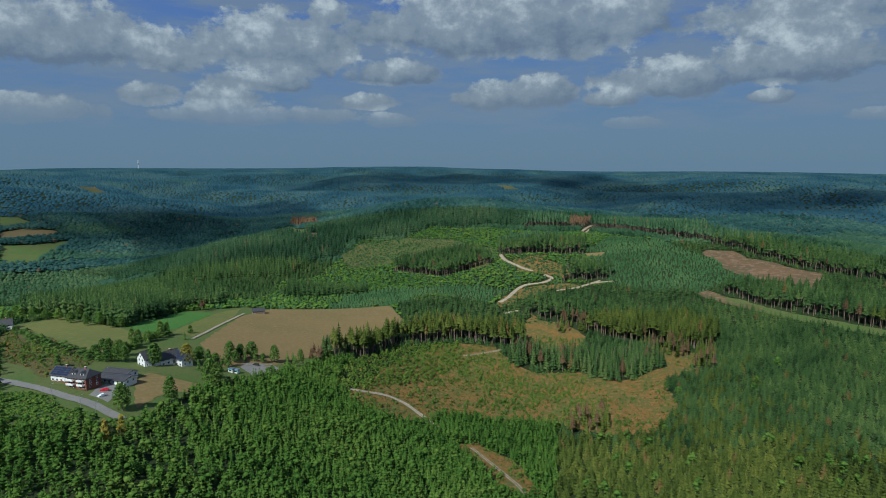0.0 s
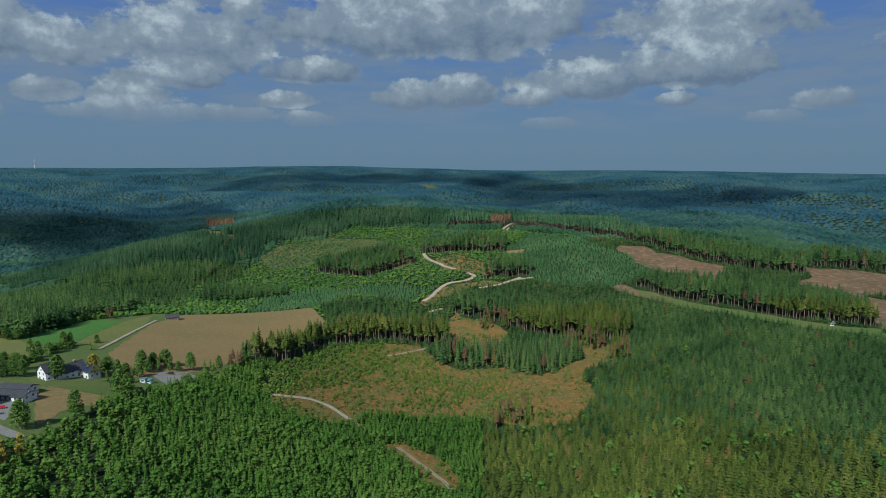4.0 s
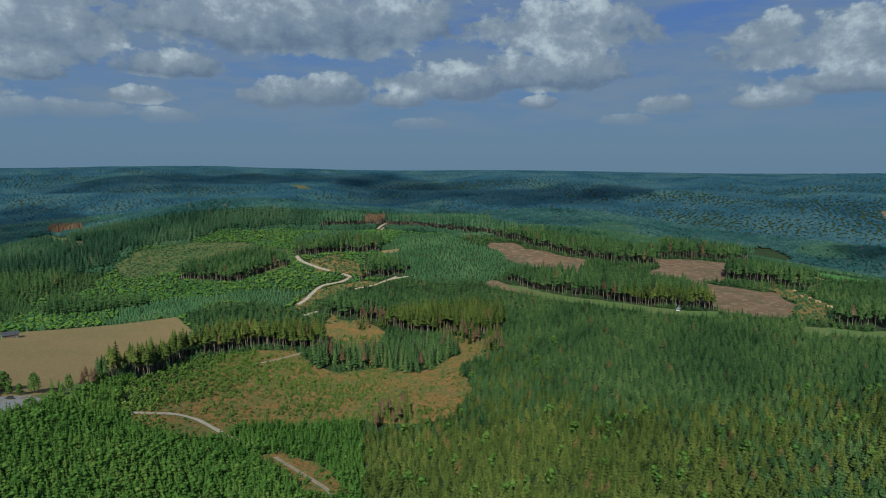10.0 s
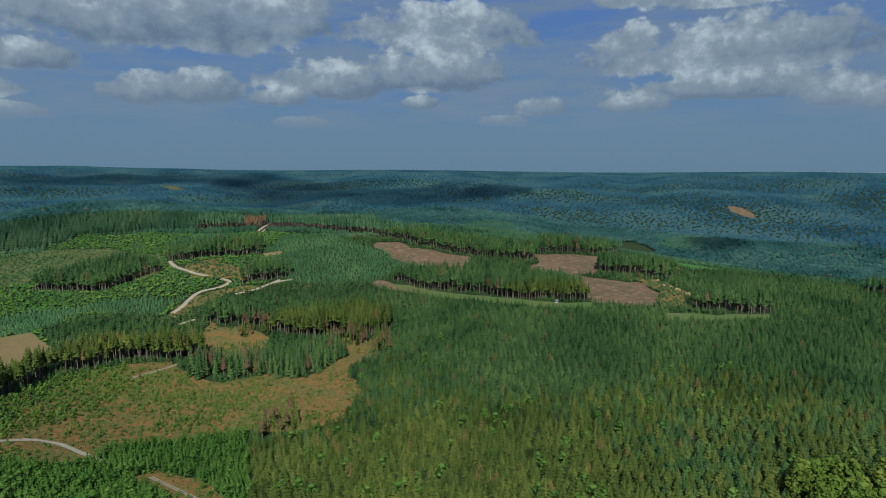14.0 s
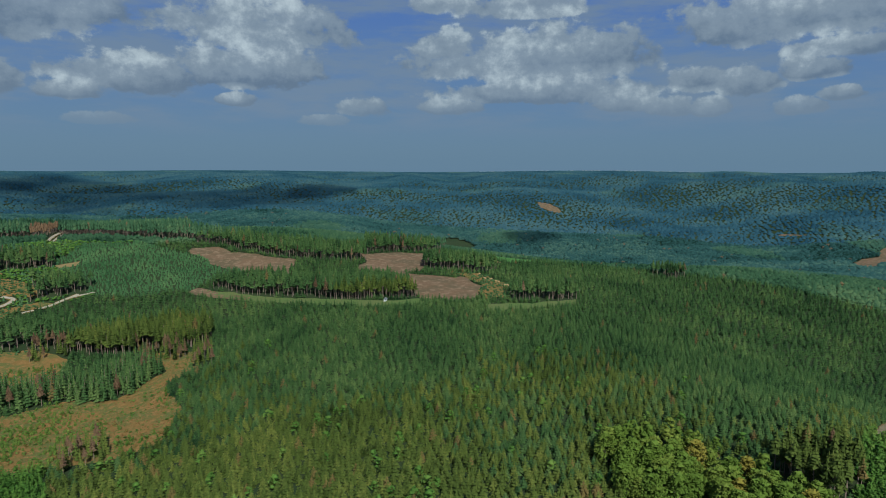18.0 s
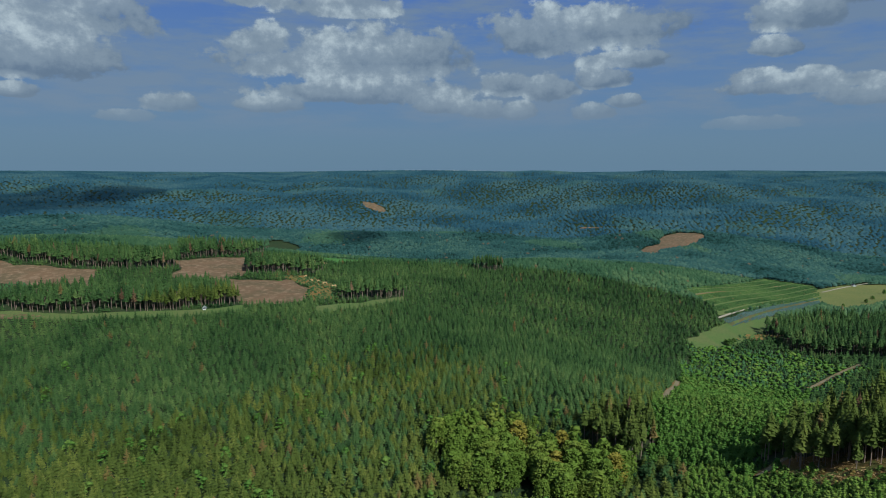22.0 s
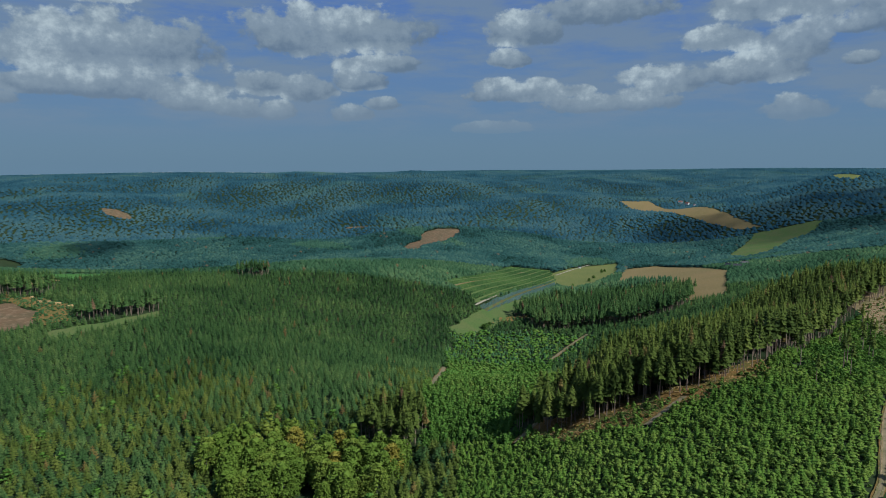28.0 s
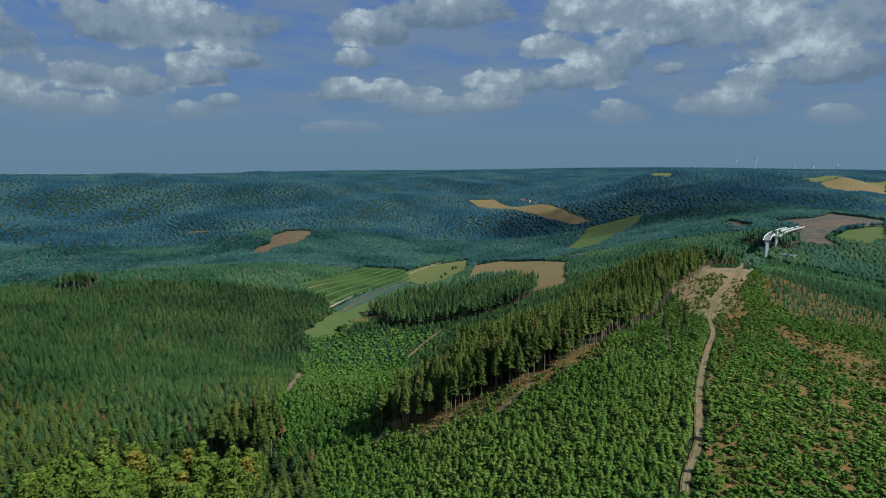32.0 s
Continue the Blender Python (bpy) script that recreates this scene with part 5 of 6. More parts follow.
def rod(bm, p, q, r0, r1, sides=8):
    p, q = Vector(p), Vector(q)
    d = (q - p).normalized()
    u = d.orthogonal().normalized()
    w = d.cross(u)
    ring = [[bm.verts.new(c + (u * math.cos(2 * math.pi * i / sides) + w * math.sin(2 * math.pi * i / sides)) * r) for i in range(sides)] for c, r in ((p, r0), (q, r1))]
    for i in range(sides):
        j = (i + 1) % sides
        bm.faces.new((ring[0][i], ring[0][j], ring[1][j], ring[1][i]))
    bm.faces.new(ring[0][::-1])
    bm.faces.new(ring[1])
    return bm


def part(name, bm, mat, parent, label=""):
    bmesh.ops.recalc_face_normals(bm, faces=bm.faces)
    me = bpy.data.meshes.new(name)
    bm.to_mesh(me)
    bm.free()
    me.materials.append(mat)
    ob = new(name, me)
    ob.parent = parent
    if label:
        ob["label"] = label
    return ob


def thing(name, place, heading, label, category, group="", sink=0.0):
    ob = new(name)
    ob.matrix_world = pose(place[0], place[1], h1(*place) + float(lift_at(*place)) - sink, 0, 0, heading)
    return tagged(ob, label, category, group)


def window(parent, x, y, z, w, h, face):
    """A framed pane with a sill; face: the way it looks, +-1 along y or +-2 along x."""
    def place(bm, a0, a1, d0, d1, z0, z1):
        s = 1 if face > 0 else -1
        if abs(face) == 1:
            box(bm, x + a0, x + a1, min(y + s * d0, y + s * d1), max(y + s * d0, y + s * d1), z + z0, z + z1)
        else:
            box(bm, min(x + s * d0, x + s * d1), max(x + s * d0, x + s * d1), y + a0, y + a1, z + z0, z + z1)
        return bm
    fr = bmesh.new()
    place(fr, -w / 2 - 0.1, -w / 2, 0, 0.08, 0, h), place(fr, w / 2, w / 2 + 0.1, 0, 0.08, 0, h)
    place(fr, -w / 2 - 0.1, w / 2 + 0.1, 0, 0.08, h, h + 0.1), place(fr, -0.04, 0.04, 0, 0.06, 0, h)
    ob = part("window", fr, FRAME, parent)
    part("pane", place(bmesh.new(), -w / 2, w / 2, 0.005, 0.03, 0, h), GLASS, ob)
    part("sill", place(bmesh.new(), -w / 2 - 0.15, w / 2 + 0.15, 0, 0.16, -0.08, 0), FRAME, ob)


def gable_house(name, place, heading, length, width, eave, ridge, wall, roof, label, storeys=2, bays=4, hip=0.0, chimney=True, solar=False, category="house", windows=True, lower=None):
    ob = thing(name, place, heading, label, category)
    L, W = length / 2, width / 2
    bm = bmesh.new()
    prof = [(-W, -1.5), (W, -1.5), (W, eave), (0, ridge - 0.2), (-W, eave)]
    ends = [[bm.verts.new((sx * (L - (hip if i == 3 else 0)), p[0], p[1])) for i, p in enumerate(prof)] for sx in (-1, 1)]
    bm.faces.new(ends[0][::-1]), bm.faces.new(ends[1])
    for i in range(5):
        j = (i + 1) % 5
        bm.faces.new((ends[0][i], ends[0][j], ends[1][j], ends[1][i]))
    part("wall", bm, wall, ob)
    if lower:
        part("plinth", box(bmesh.new(), -L - 0.06, L + 0.06, -W - 0.06, W + 0.06, -1.5, lower[0]), lower[1], ob)
    over, drop = 0.7, (ridge - eave) / W * 0.7
    for s in (-1, 1):
        bm = bmesh.new()
        lowp, top = [(-L - 0.5, s * (W + over), eave - drop + 0.1), (L + 0.5, s * (W + over), eave - drop + 0.1)], [(L + 0.5 - hip, s * 0.02, ridge + 0.1), (-L - 0.5 + hip, s * 0.02, ridge + 0.1)]
        quad = [bm.verts.new(p) for p in lowp + top]
        under = [bm.verts.new((p[0], p[1], p[2] - 0.25)) for p in lowp + top]
        bm.faces.new(quad), bm.faces.new(under[::-1])
        for i in range(4):
            bm.faces.new((quad[i], quad[(i + 1) % 4], under[(i + 1) % 4], under[i]))
        slope = part("roof", bm, roof, ob)
        if solar:
            n, m = max(3, int(length / 2.4)), 4
            for i in range(n):
                for j in range(m):
                    bm = bmesh.new()
                    f0, f1 = (j + 0.08) / m * 0.86 + 0.06, (j + 0.92) / m * 0.86 + 0.06
                    x0, x1 = -L + length * (i + 0.04) / n, -L + length * (i + 0.96) / n
                    def at(f):
                        return s * (W + over) * (1 - f), eave - drop + (ridge - eave + drop) * f + 0.16
                    (ya, za), (yb, zb) = at(f0), at(f1)
                    q = [bm.verts.new(p) for p in ((x0, ya, za), (x1, ya, za), (x1, yb, zb), (x0, yb, zb))]
                    u = [bm.verts.new((v.co.x, v.co.y, v.co.z + 0.07)) for v in q]
                    bm.faces.new(u)
                    for a in range(4):
                        bm.faces.new((q[a], q[(a + 1) % 4], u[(a + 1) % 4], u[a]))
                    part("solar_panel", bm, SOLAR, slope, "dark blue solar panel")
    if hip:
        for s in (-1, 1):
            bm = bmesh.new()
            q = [bm.verts.new(p) for p in ((s * (L + 0.5), -W - over, eave - drop + 0.1), (s * (L + 0.5), W + over, eave - drop + 0.1), (s * (L + 0.5 - hip), 0, ridge + 0.12))]
            u = [bm.verts.new((v.co.x, v.co.y, v.co.z - 0.2)) for v in q]
            bm.faces.new(q), bm.faces.new(u[::-1])
            for a in range(3):
                bm.faces.new((q[a], q[(a + 1) % 3], u[(a + 1) % 3], u[a]))
            part("roof_hip", bm, roof, ob)
    part("ridge_cap", rod(bmesh.new(), (-L - 0.4 + hip, 0, ridge + 0.12), (L + 0.4 - hip, 0, ridge + 0.12), 0.16, 0.16, 6), roof, ob)
    if chimney:
        ch = part("chimney", box(bmesh.new(), L * 0.2, L * 0.2 + 0.8, -0.5, 0.4, ridge - 1.2, ridge + 1.1, 0.03), BRICK, ob)
        part("chimney_cap", box(bmesh.new(), L * 0.2 - 0.1, L * 0.2 + 0.9, -0.6, 0.5, ridge + 1.1, ridge + 1.25), CONCRETE, ch)
    if windows:
        step = eave / storeys
        for st in range(storeys):
            for i in range(bays):
                x = -L + length * (i + 0.5) / bays
                for s in (-1, 1):
                    if st == 0 and i == bays // 2 and s == -1:
                        d = part("door", box(bmesh.new(), x - 0.55, x + 0.55, -W - 0.08, -W, 0, 2.1, 0.02), TIMBER, ob, "brown timber door")
                        part("door_handle", box(bmesh.new(), x + 0.35, x + 0.47, -W - 0.13, -W - 0.08, 1.0, 1.06), GREY_METAL, d)
                        continue
                    window(ob, x, s * W, st * step + 0.9, 1.2, 1.25, s)
            for y in (-W * 0.45, W * 0.45):
                for s in (-2, 2):
                    window(ob, s / 2 * L, y, st * step + 0.9, 1.1, 1.25, s)
        if not hip:
            for s in (-2, 2):
                window(ob, s / 2 * L, 0, eave + 0.4, 1.0, 1.1, s)
    return ob


def dormer(parent, x, y, z, s, roof):
    d = part("dormer", box(bmesh.new(), x - 1.0, x + 1.0, min(y, y - s * 2.2), max(y, y - s * 2.2), z, z + 1.5), WHITE, parent)
    bm = bmesh.new()
    q = [bm.verts.new(p) for p in ((x - 1.3, y + s * 0.3, z + 1.45), (x + 1.3, y + s * 0.3, z + 1.45), (x, y + s * 0.3, z + 2.5), (x - 1.3, y - s * 2.6, z + 1.45), (x + 1.3, y - s * 2.6, z + 1.45), (x, y - s * 2.6, z + 2.5))]
    for f in ((0, 1, 2), (5, 4, 3), (0, 2, 5, 3), (2, 1, 4, 5), (1, 0, 3, 4)):
        bm.faces.new([q[i] for i in f])
    part("dormer_roof", bm, roof, d)
    part("dormer_pane", box(bmesh.new(), x - 0.6, x + 0.6, min(y, y + s * 0.04), max(y, y + s * 0.04), z + 0.3, z + 1.3), GLASS, d)


def balcony(parent, x, y, z, length, s):
    b = part("balcony", box(bmesh.new(), x - length / 2, x + length / 2, min(y, y + s * 1.5), max(y, y + s * 1.5), z - 0.18, z, 0.02), CONCRETE, parent)
    part("railing", box(bmesh.new(), x - length / 2, x + length / 2, y + s * 1.5 - 0.04, y + s * 1.5 + 0.04, z, z + 1.0), WHITE, b, "white balcony railing")
    for e in (-1, 1):
        part("post", rod(bmesh.new(), (x + e * length / 2, y + s * 1.45, -0.5), (x + e * length / 2, y + s * 1.45, z + 2.4), 0.08, 0.08, 6), TIMBER, b)


# ---------------------------------------------------------------- the farm and the houses by the road
gable_house("house", SOLAR_HOUSE, -14, 11, 8.5, 4.4, 7.6, WHITE, SLATE, "white two-storey house with a dark solar roof", 2, 4, solar=True, lower=(1.0, REDWOOD))
flats = gable_house("apartment_house", FLATS, -14, 12, 10, 6.6, 9.8, REDWOOD, SLATE, "red brown guest house with hipped slate roof and white balconies", 3, 4, hip=2.6)
for x in (-2.6, 2.6):
    dormer(flats, x, -3.8, 7.1, -1, SLATE)
for z in (2.5, 4.8):
    balcony(flats, -3.3, -5.0, z, 4.4, -1)
    balcony(flats, 3.0, -5.0, z, 3.8, -1)
gable_house("barn", BARN, -16, 20, 9, 2.7, 4.0, WHITE, SLATE, "long low white barn with grey shallow roof", 1, 7, chimney=False, category="barn")
gable_house("barn", (BARN[0] - 3, BARN[1] + 11), -16, 17, 8, 2.8, 4.3, WHITE, SLATE, "low grey roofed shed behind the barn", 1, 5, chimney=False, category="barn")
gable_house("farmhouse", (MANOR[0] - 6, MANOR[1] - 2), 56, 10, 8, 5.6, 9.4, WHITE, SLATE, "white farmhouse with tall gable and slate roof", 2, 3)
gable_house("farmhouse", (MANOR[0] + 1, MANOR[1] + 8), 56, 14, 8, 4.6, 8.0, WHITE, SLATE, "long dark roofed wing of the white farmhouse", 2, 4)
gable_house("house", (MANOR[0] + 9, MANOR[1] + 11), -30, 10, 8, 5.2, 9.2, WHITE, SLATE, "white house with blue solar panels on its roof", 2, 3, solar=True)
gable_house("field_barn", FIELD_BARN, 20, 12, 8, 3.4, 5.6, TIMBER, SLATE, "small dark timber barn at the field edge", 1, 3, chimney=False, category="barn")
gable_house("house", HAMLET, 30, 12, 9, 4.8, 8.2, WHITE, SLATE, "small white house with grey roof among trees", 2, 3)
gable_house("hut", HILL_HUT, 10, 8, 6, 3.0, 4.8, WHITE, SLATE, "small white hut by the valley meadow", 1, 2, chimney=False)
gable_house("hut", WHITE_SHED, 40, 4, 3, 2.2, 3.0, WHITE, GREY_METAL, "small white forest worker hut at the stand edge", 1, 1, chimney=False)

for n, p in enumerate(VALLEY_HOUSES):
    gable_house("house", p, 25 + 40 * n, 13, 9, 4.6, 8.2, WHITE, SLATE, "white house with grey roof in the wooded valley", 2, 2)
for n, p in enumerate(FAR_VILLAGE):
    gable_house("house", p, 70 - 35 * n, 16, 11, 5.0, 9.0, WHITE, BRICK, "far white house with red roof beside pale fields", 1, 2)


def kiosk(place, heading):
    ob = thing("kiosk", place, heading, "small white and teal sales kiosk on the car park", "kiosk", "kiosks by the car park")
    part("body", box(bmesh.new(), -1.6, 1.6, -1.2, 1.2, -0.2, 2.5, 0.05), WHITE, ob)
    part("band", box(bmesh.new(), -1.63, 1.63, -1.23, 1.23, 1.7, 2.2), TEAL, ob, "teal band round the top")
    part("roof", box(bmesh.new(), -1.9, 1.9, -1.5, 1.5, 2.5, 2.68, 0.04), GREY_METAL, ob)
    part("hatch", box(bmesh.new(), -1.0, 1.0, -1.27, -1.2, 0.9, 1.65), GLASS, ob)


kiosk(KIOSK_A, -15)
kiosk(KIOSK_B, -15)


def car(name, place, heading, paint, label, length=4.3, tall=1.45):
    ob = thing(name, place, heading, label, "car")
    L, W = length / 2, 0.88
    prof = [(-L, 0.3), (-L, 0.8), (-L * 0.62, 0.92), (-L * 0.35, tall), (L * 0.55, tall), (L * 0.92, 0.95), (L, 0.6), (L, 0.3)]
    bm = bmesh.new()
    side = [[bm.verts.new((x, s * (W if z < 1.0 else W * 0.85), z)) for x, z in prof] for s in (-1, 1)]
    bm.faces.new(side[0]), bm.faces.new(side[1][::-1])
    for i in range(len(prof)):
        j = (i + 1) % len(prof)
        bm.faces.new((side[0][j], side[0][i], side[1][i], side[1][j]))
    body = part("body", bm, paint, ob)
    part("side_window", box(bmesh.new(), -L * 0.3, L * 0.55, -W * 0.93, W * 0.93, 0.98, tall - 0.08), GLASS, body)
    part("windscreen", box(bmesh.new(), -L * 0.5, -L * 0.44, -W * 0.75, W * 0.75, 1.0, 1.22), GLASS, body)
    for x in (-L * 0.62, L * 0.62):
        for s in (-1, 1):
            w = part("wheel", rod(bmesh.new(), (x, s * (W - 0.1), 0.31), (x, s * (W + 0.03), 0.31), 0.31, 0.31, 12), TYRE, ob)
            part("rim", rod(bmesh.new(), (x, s * (W + 0.03), 0.31), (x, s * (W + 0.05), 0.31), 0.19, 0.17, 10), GREY_METAL, w)
    for s in (-1, 1):
        part("headlight", box(bmesh.new(), -L - 0.02, -L + 0.05, s * 0.6 - 0.15, s * 0.6 + 0.15, 0.6, 0.75), FRAME, body)


car("car", RED_CAR, 30, RED_PAINT, "small bright red car parked in the yard")
car("car", TRAILER, 60, WHITE_PAINT, "white car parked at the yard entrance")
car("car", DARK_CAR, 10, DARK_PAINT, "dark car standing on the asphalt car park")


def street_lamp(place, heading):
    ob = thing("street_lamp", place, heading, "grey metal street lamp beside the country road", "lamp", "street lamps")
    part("pole", rod(bmesh.new(), (0, 0, -0.3), (0, 0, 6.0), 0.09, 0.06), GREY_METAL, ob)
    part("arm", rod(bmesh.new(), (0, 0, 5.9), (1.1, 0, 6.15), 0.05, 0.04), GREY_METAL, ob)
    part("lamp_head", box(bmesh.new(), 0.8, 1.5, -0.14, 0.14, 6.05, 6.2, 0.03), GREY_METAL, ob)


for p in (LAMP_A, LAMP_B, LAMP_C):
    street_lamp(p, 60)

# trees of the farm and the car park
FARM_TREES = random.Random(5)
for n, (x, y) in enumerate(BIG):
    leaf = "autumn" if n == 2 else "broadleaf"
    tree_thing("shade_tree", "round", leaf, x, y, FARM_TREES.uniform(11, 16), FARM_TREES.uniform(11, 15), "broad shade tree with dense rounded crown by the farm", "trees round the farm", n)
for n, (x, y) in enumerate(AUTUMN):
    tree_thing("birch_tree", "leafy", "autumn", x, y, FARM_TREES.uniform(10, 12), FARM_TREES.uniform(8, 10), "slender birch with yellowing leaves in the thicket", "yellowing birches", n)
for n, (x, y) in enumerate(COPSE):
    tree_thing("copse_tree", "round", "broadleaf", x, y, FARM_TREES.uniform(7, 11), FARM_TREES.uniform(9, 12), "low bushy tree of the copse beside the barn", "trees of the copse", n)
for n, (x, y) in enumerate(VALLEY):
    tree_thing("valley_tree", "round", "broadleaf", x, y, FARM_TREES.uniform(6, 10), FARM_TREES.uniform(8, 12), "bushy green tree standing between the valley meadows", "trees of the valley", n)
for n, (x, y) in enumerate(YARD):
    tree_thing("yard_tree", ("leafy", "round", "fir")[n % 3], "broadleaf", x, y, FARM_TREES.uniform(7, 12), FARM_TREES.uniform(7, 10), "medium green tree beside the houses and car park", "trees round the farm", n)
for n, (x, y) in enumerate(BROWN):
    tree_thing("dead_spruce", "tall", "dead", x, y, FARM_TREES.uniform(12, 16), 15, "dead spruce with rust brown needles", "dead spruces by the field", n)
for n, (x, y) in enumerate(RUST):
    tree_thing("dead_spruce", "tall", "dead", x, y, FARM_TREES.uniform(11, 15), 14, "dead spruce with rust brown needles", "dead spruces by the field", n)
for n, (x, y) in enumerate(EDGE):
    tree_thing("edge_tree", "round", ("broadleaf", "thicket", "broadleaf")[n % 3], x, y, FARM_TREES.uniform(8, 12), FARM_TREES.uniform(10, 13), "bushy tree at the edge of the dark spruce wood", "trees of the wood edge", n)
for n, (x, y) in enumerate(PINES):
    tree_thing("old_spruce", "tall", "deep", x, y, FARM_TREES.uniform(18, 22), 20, "tall dark spruce at the corner of the field", "old spruces by the field", n)

# ---------------------------------------------------------------- nursery rows in the valley
def nursery():
    lane = next(line for name, _, _, line in LINES if name == "valley_lane")
    u = np.array(lane[-1], float) - np.array(lane[0], float)
    u /= np.linalg.norm(u)
    v = np.array((-u[1], u[0]))
    for name, leaf, gap, text in (("nursery", "deep", 2.6, "rows of small green nursery firs in the valley"), ("nursery_blue", "blue", 3.2, "rows of small blue grey nursery firs")):
        outline = next(o for n, _, o in PLAN if n == name)
        c = np.mean(outline, 0)
        a, b = np.meshgrid(np.arange(-220, 220, 1.7), np.arange(-160, 160, gap))
        rows_ = np.round(b / gap).astype(int)
        x, y = c[0] + a * u[0] + b * v[0], c[1] + a * u[1] + b * v[1]
        k = inside(x, y, outline) & (rows_ % 8 > 1)
        x, y = x[k] + RNG.normal(0, 0.15, k.sum()), y[k] + RNG.normal(0, 0.15, k.sum())
        tall = RNG.uniform(1.8, 3.0, len(x))
        grow("nursery_firs", FIR_HILL, x, y, tall, tall * 2.6, LEAF[leaf], text, "firs")


nursery()

# ---------------------------------------------------------------- log piles on the felled ground
def log_pile(place, heading, number):
    ob = thing("log_pile", place, heading, "stack of fresh yellow spruce logs on felled ground", "logs", "log piles")
    g = random.Random(number)
    k = 0
    for row, count in enumerate((7, 6, 5, 4)):
        for i in range(count):
            r, y, z = g.uniform(0.2, 0.27), (i - (count - 1) / 2) * 0.56, 0.25 + row * 0.48
            part("log", rod(bmesh.new(), (-2.5 + g.uniform(-0.3, 0.3), y, z), (2.5 + g.uniform(-0.3, 0.3), y, z), r, r * 0.92, 8), LOGWOOD, ob)
            k += 1


for n, p in enumerate(LOGS):
    log_pile(p, 25 + 30 * n, n)


def brash():
    outline = next(o for n, _, o in PLAN if n == "ridge_top")
    g = np.random.default_rng(3)
    lo, hi = np.min(outline, 0), np.max(outline, 0)
    x, y = g.uniform(lo[0], hi[0], 1600), g.uniform(lo[1], hi[1], 1600)
    k = inside(x, y, outline)
    foot = next(o for n, _, o in PLAN if n == "stand_foot")
    lo, hi = np.min(foot, 0), np.max(foot, 0)
    x2, y2 = g.uniform(lo[0], hi[0], 1600), g.uniform(lo[1], hi[1], 1600)
    k2 = inside(x2, y2, foot)
    x, y = np.r_[x[k], x2[k2]], np.r_[y[k], y2[k2]]
    z = height(x, y) + lift_at(x, y)
    bm = bmesh.new()
    for a, b, c in zip(x, y, z):
        t, l = g.uniform(0, 6.28), g.uniform(0.6, 3.2)
        rod(bm, (a, b, c + 0.08), (a + l * math.cos(t), b + l * math.sin(t), c + 0.12 + g.uniform(0, 0.35)), 0.11, 0.06, 4)
    me = bpy.data.meshes.new("brash")
    bm.to_mesh(me)
    bm.free()
    me.materials.append(LOGWOOD)
    tagged(new("brash", me), "pale cut branches lying on the felled ridge", "branches", kind="stuff")


brash()

# ---------------------------------------------------------------- motorway viaduct under construction
def sweep(line, left, right, low, high):
    """A bar of even section along a curved line, between two offsets and two heights."""
    c = smooth_line(line, 9.0)
    d = np.gradient(c, axis=0)
    d /= np.linalg.norm(d, axis=1)[:, None] + 1e-9
    side = np.stack([d[:, 1], -d[:, 0]], 1)
    bm = bmesh.new()
    rings = []
    for p, n in zip(c, side):
        rings.append([bm.verts.new((p[0] + n[0] * o, p[1] + n[1] * o, z)) for o, z in ((left, low), (right, low), (right, high), (left, high))])
    for a, b in zip(rings, rings[1:]):
        for i in range(4):
            bm.faces.new((a[i], a[(i + 1) % 4], b[(i + 1) % 4], b[i]))
    bm.faces.new(rings[0][::-1]), bm.faces.new(rings[-1])
    return bm, c


def viaduct():
    level = -5.0
    ob = new("viaduct")
    tagged(ob, "pale concrete motorway viaduct with two curved unfinished decks", "bridge")
    for line in DECK_LINES:
        bm, c = sweep(line, -5.5, 5.5, level - 1.6, level)
        deck = part("deck", bm, GROUND["asphalt"], ob)
        for e in (-5.3, 5.3):
            part("parapet", sweep(line, e - 0.35, e + 0.35, level + 0.01, level + 1.2)[0], WHITE, deck, "white parapet")
        part("girder", sweep(line, -3.0, 3.0, level - 3.8, level - 1.61)[0], CONCRETE, deck)
        for p in c[::4]:
            g = h1(p[0], p[1]) - 2
            if g < level - 6:
                part("pier", box(bmesh.new(), p[0] - 1.3, p[0] + 1.3, p[1] - 2.0, p[1] + 2.0, g, level - 3.81, 0.2), CONCRETE, ob)


viaduct()
gable_house("site_hall", BRIDGE_SHED, 20, 26, 12, 3.5, 5.0, WHITE, GREY_METAL, "long pale site hall behind the ridge", 1, 6, chimney=False, category="hall")


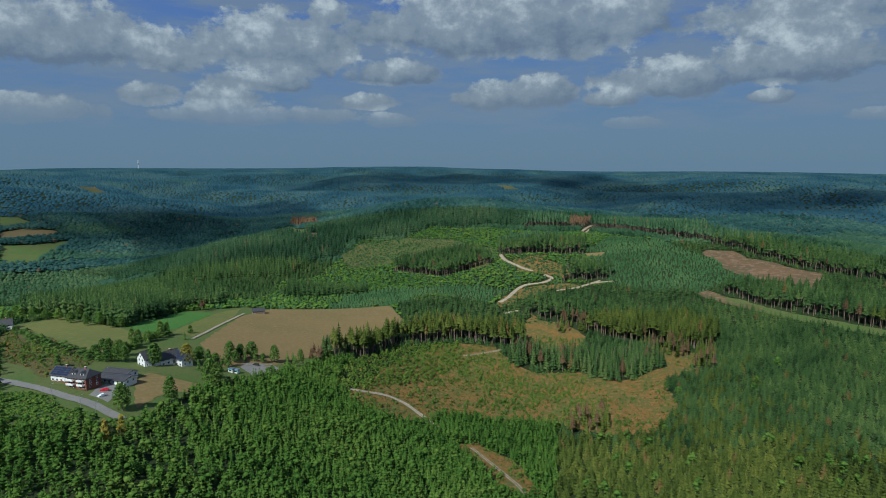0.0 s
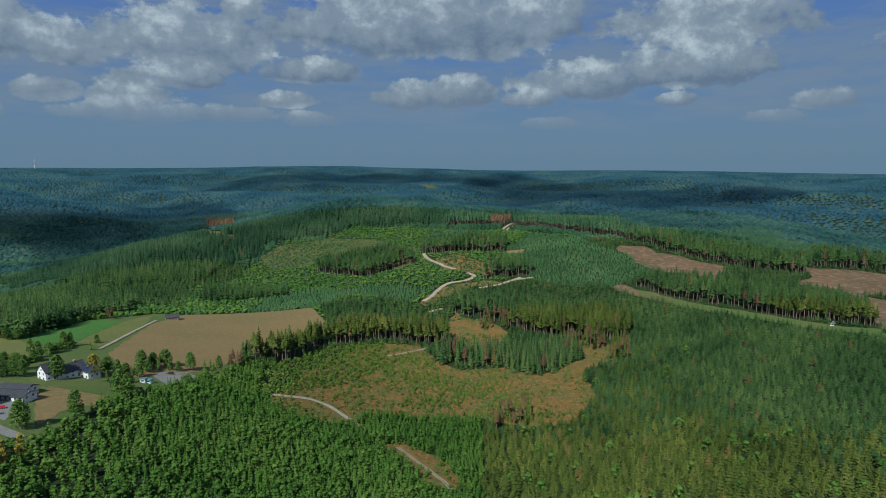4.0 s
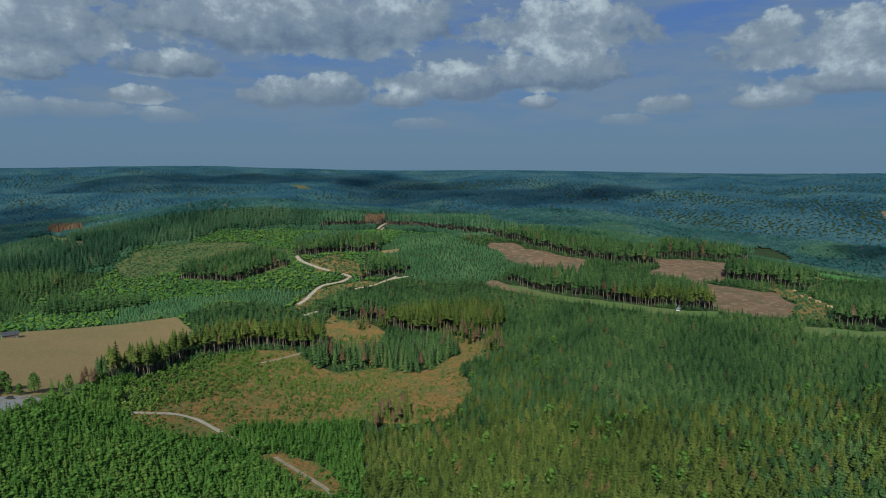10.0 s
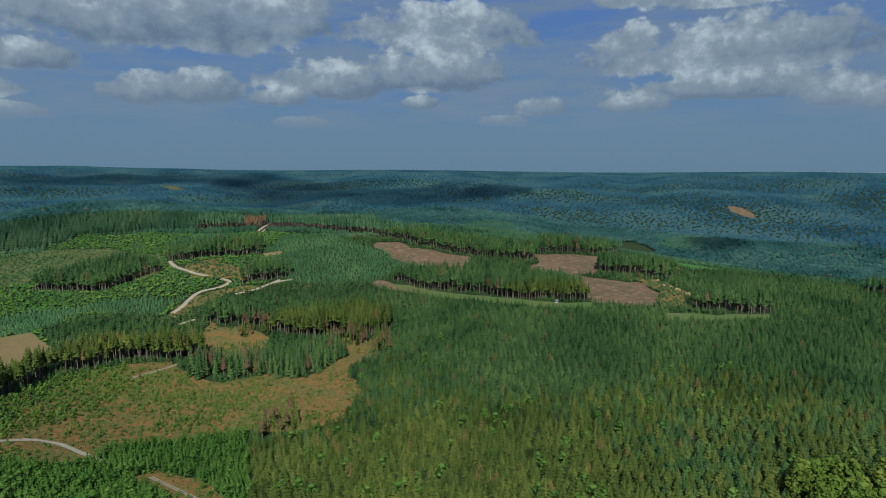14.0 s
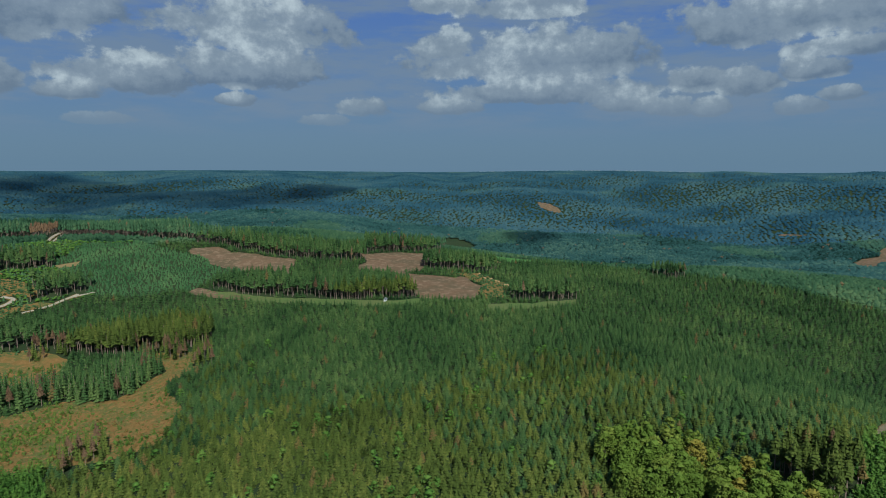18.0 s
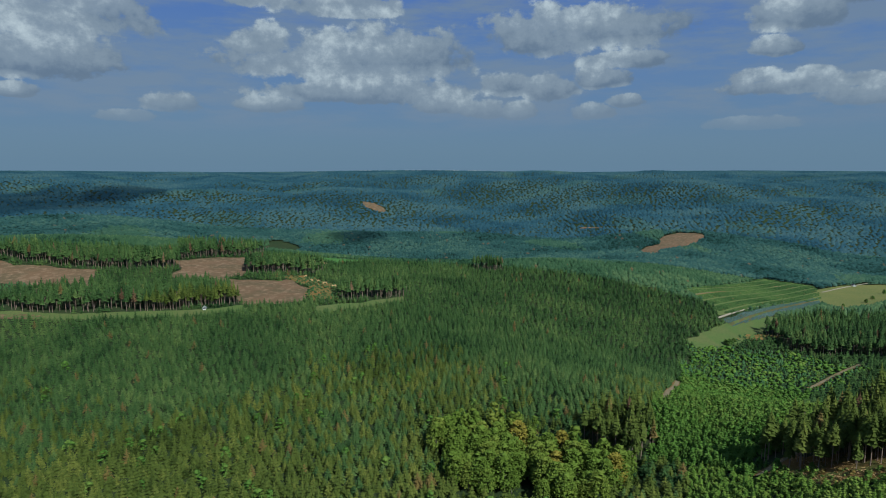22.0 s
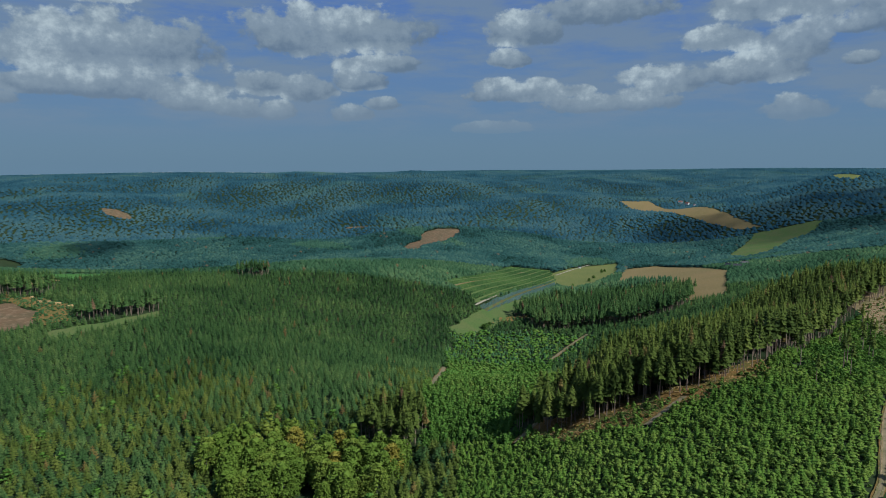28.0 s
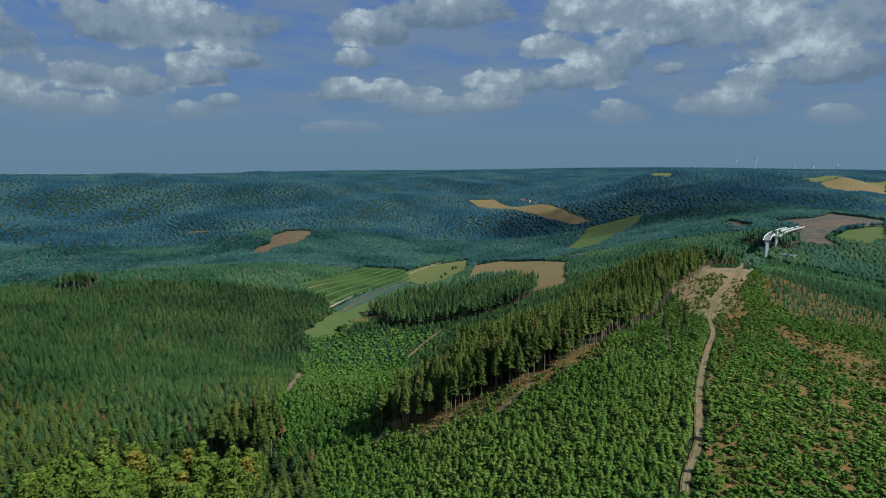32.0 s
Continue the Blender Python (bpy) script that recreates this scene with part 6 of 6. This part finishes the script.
def wind_turbine(x, y, hub, number):
    z0 = h1(x, y)
    ob = new("wind_turbine")
    ob.matrix_world = pose(x, y, z0, 0, 0, 40)
    tagged(ob, "slim white wind turbine at rest on the far plain", "turbine", "wind turbines")
    h = max(hub - z0, 22)
    part("tower", rod(bmesh.new(), (0, 0, -3), (0, 0, h), 1.9, 1.2, 12), WHITE, ob)
    part("nacelle", box(bmesh.new(), -5, 5, -2, 2, h - 1.8, h + 2.2, 0.5), WHITE, ob)
    hubp = part("hub", rod(bmesh.new(), (-5, 0, h), (-7.5, 0, h), 1.9, 0.8, 10), WHITE, ob)
    for i in range(3):
        t = radians(120 * i + number * 37)
        part("blade", rod(bmesh.new(), (-6, 0, h), (-6, math.sin(t) * 24, h + math.cos(t) * 24), 1.3, 0.3, 6), WHITE, hubp)


for n, (x, y, z) in enumerate(TURBINES):
    wind_turbine(x, y, z, n)


def radio_mast():
    x, y, top = MAST
    z0 = h1(x, y)
    ob = new("radio_mast")
    ob.matrix_world = pose(x, y, z0)
    tagged(ob, "grey radio mast rising above the far wooded ridge", "mast")
    h = max(top - z0, 55)
    part("shaft", rod(bmesh.new(), (0, 0, -2), (0, 0, h * 0.7), 3.2, 2.0, 10), CONCRETE, ob)
    part("platform", rod(bmesh.new(), (0, 0, h * 0.55), (0, 0, h * 0.62), 4.6, 4.6, 12), GREY_METAL, ob)
    part("antenna", rod(bmesh.new(), (0, 0, h * 0.7), (0, 0, h), 1.2, 0.5, 8), WHITE, ob)


radio_mast()


def far_town():
    """Pale roofs and halls on the plain at the horizon."""
    g = np.random.default_rng(9)
    a0, a1, el = TOWN_SPAN
    bm = bmesh.new()
    for i in range(70):
        a = radians(a0 + (a1 - a0) * g.beta(0.8, 0.9))
        r = g.uniform(4640, 4760)
        x, y = r * math.sin(a), r * math.cos(a)
        z0 = h1(x, y) - 2
        top = EYE + r * math.tan(radians(el + g.normal(-0.20, 0.025)))
        w = g.uniform(8, 26)
        box(bm, x - w, x + w, y - w * 0.5, y + w * 0.5, z0, max(top, z0 + 8))
    me = bpy.data.meshes.new("far_town")
    bm.to_mesh(me)
    bm.free()
    # the haze before the town is put into this grey-blue wall colour
    me.materials.append(plain("hazy_town_walls", (0.30, 0.33, 0.35)))
    tagged(new("far_town", me), "pale halls and houses of a town on the horizon", "town", kind="stuff")


far_town()
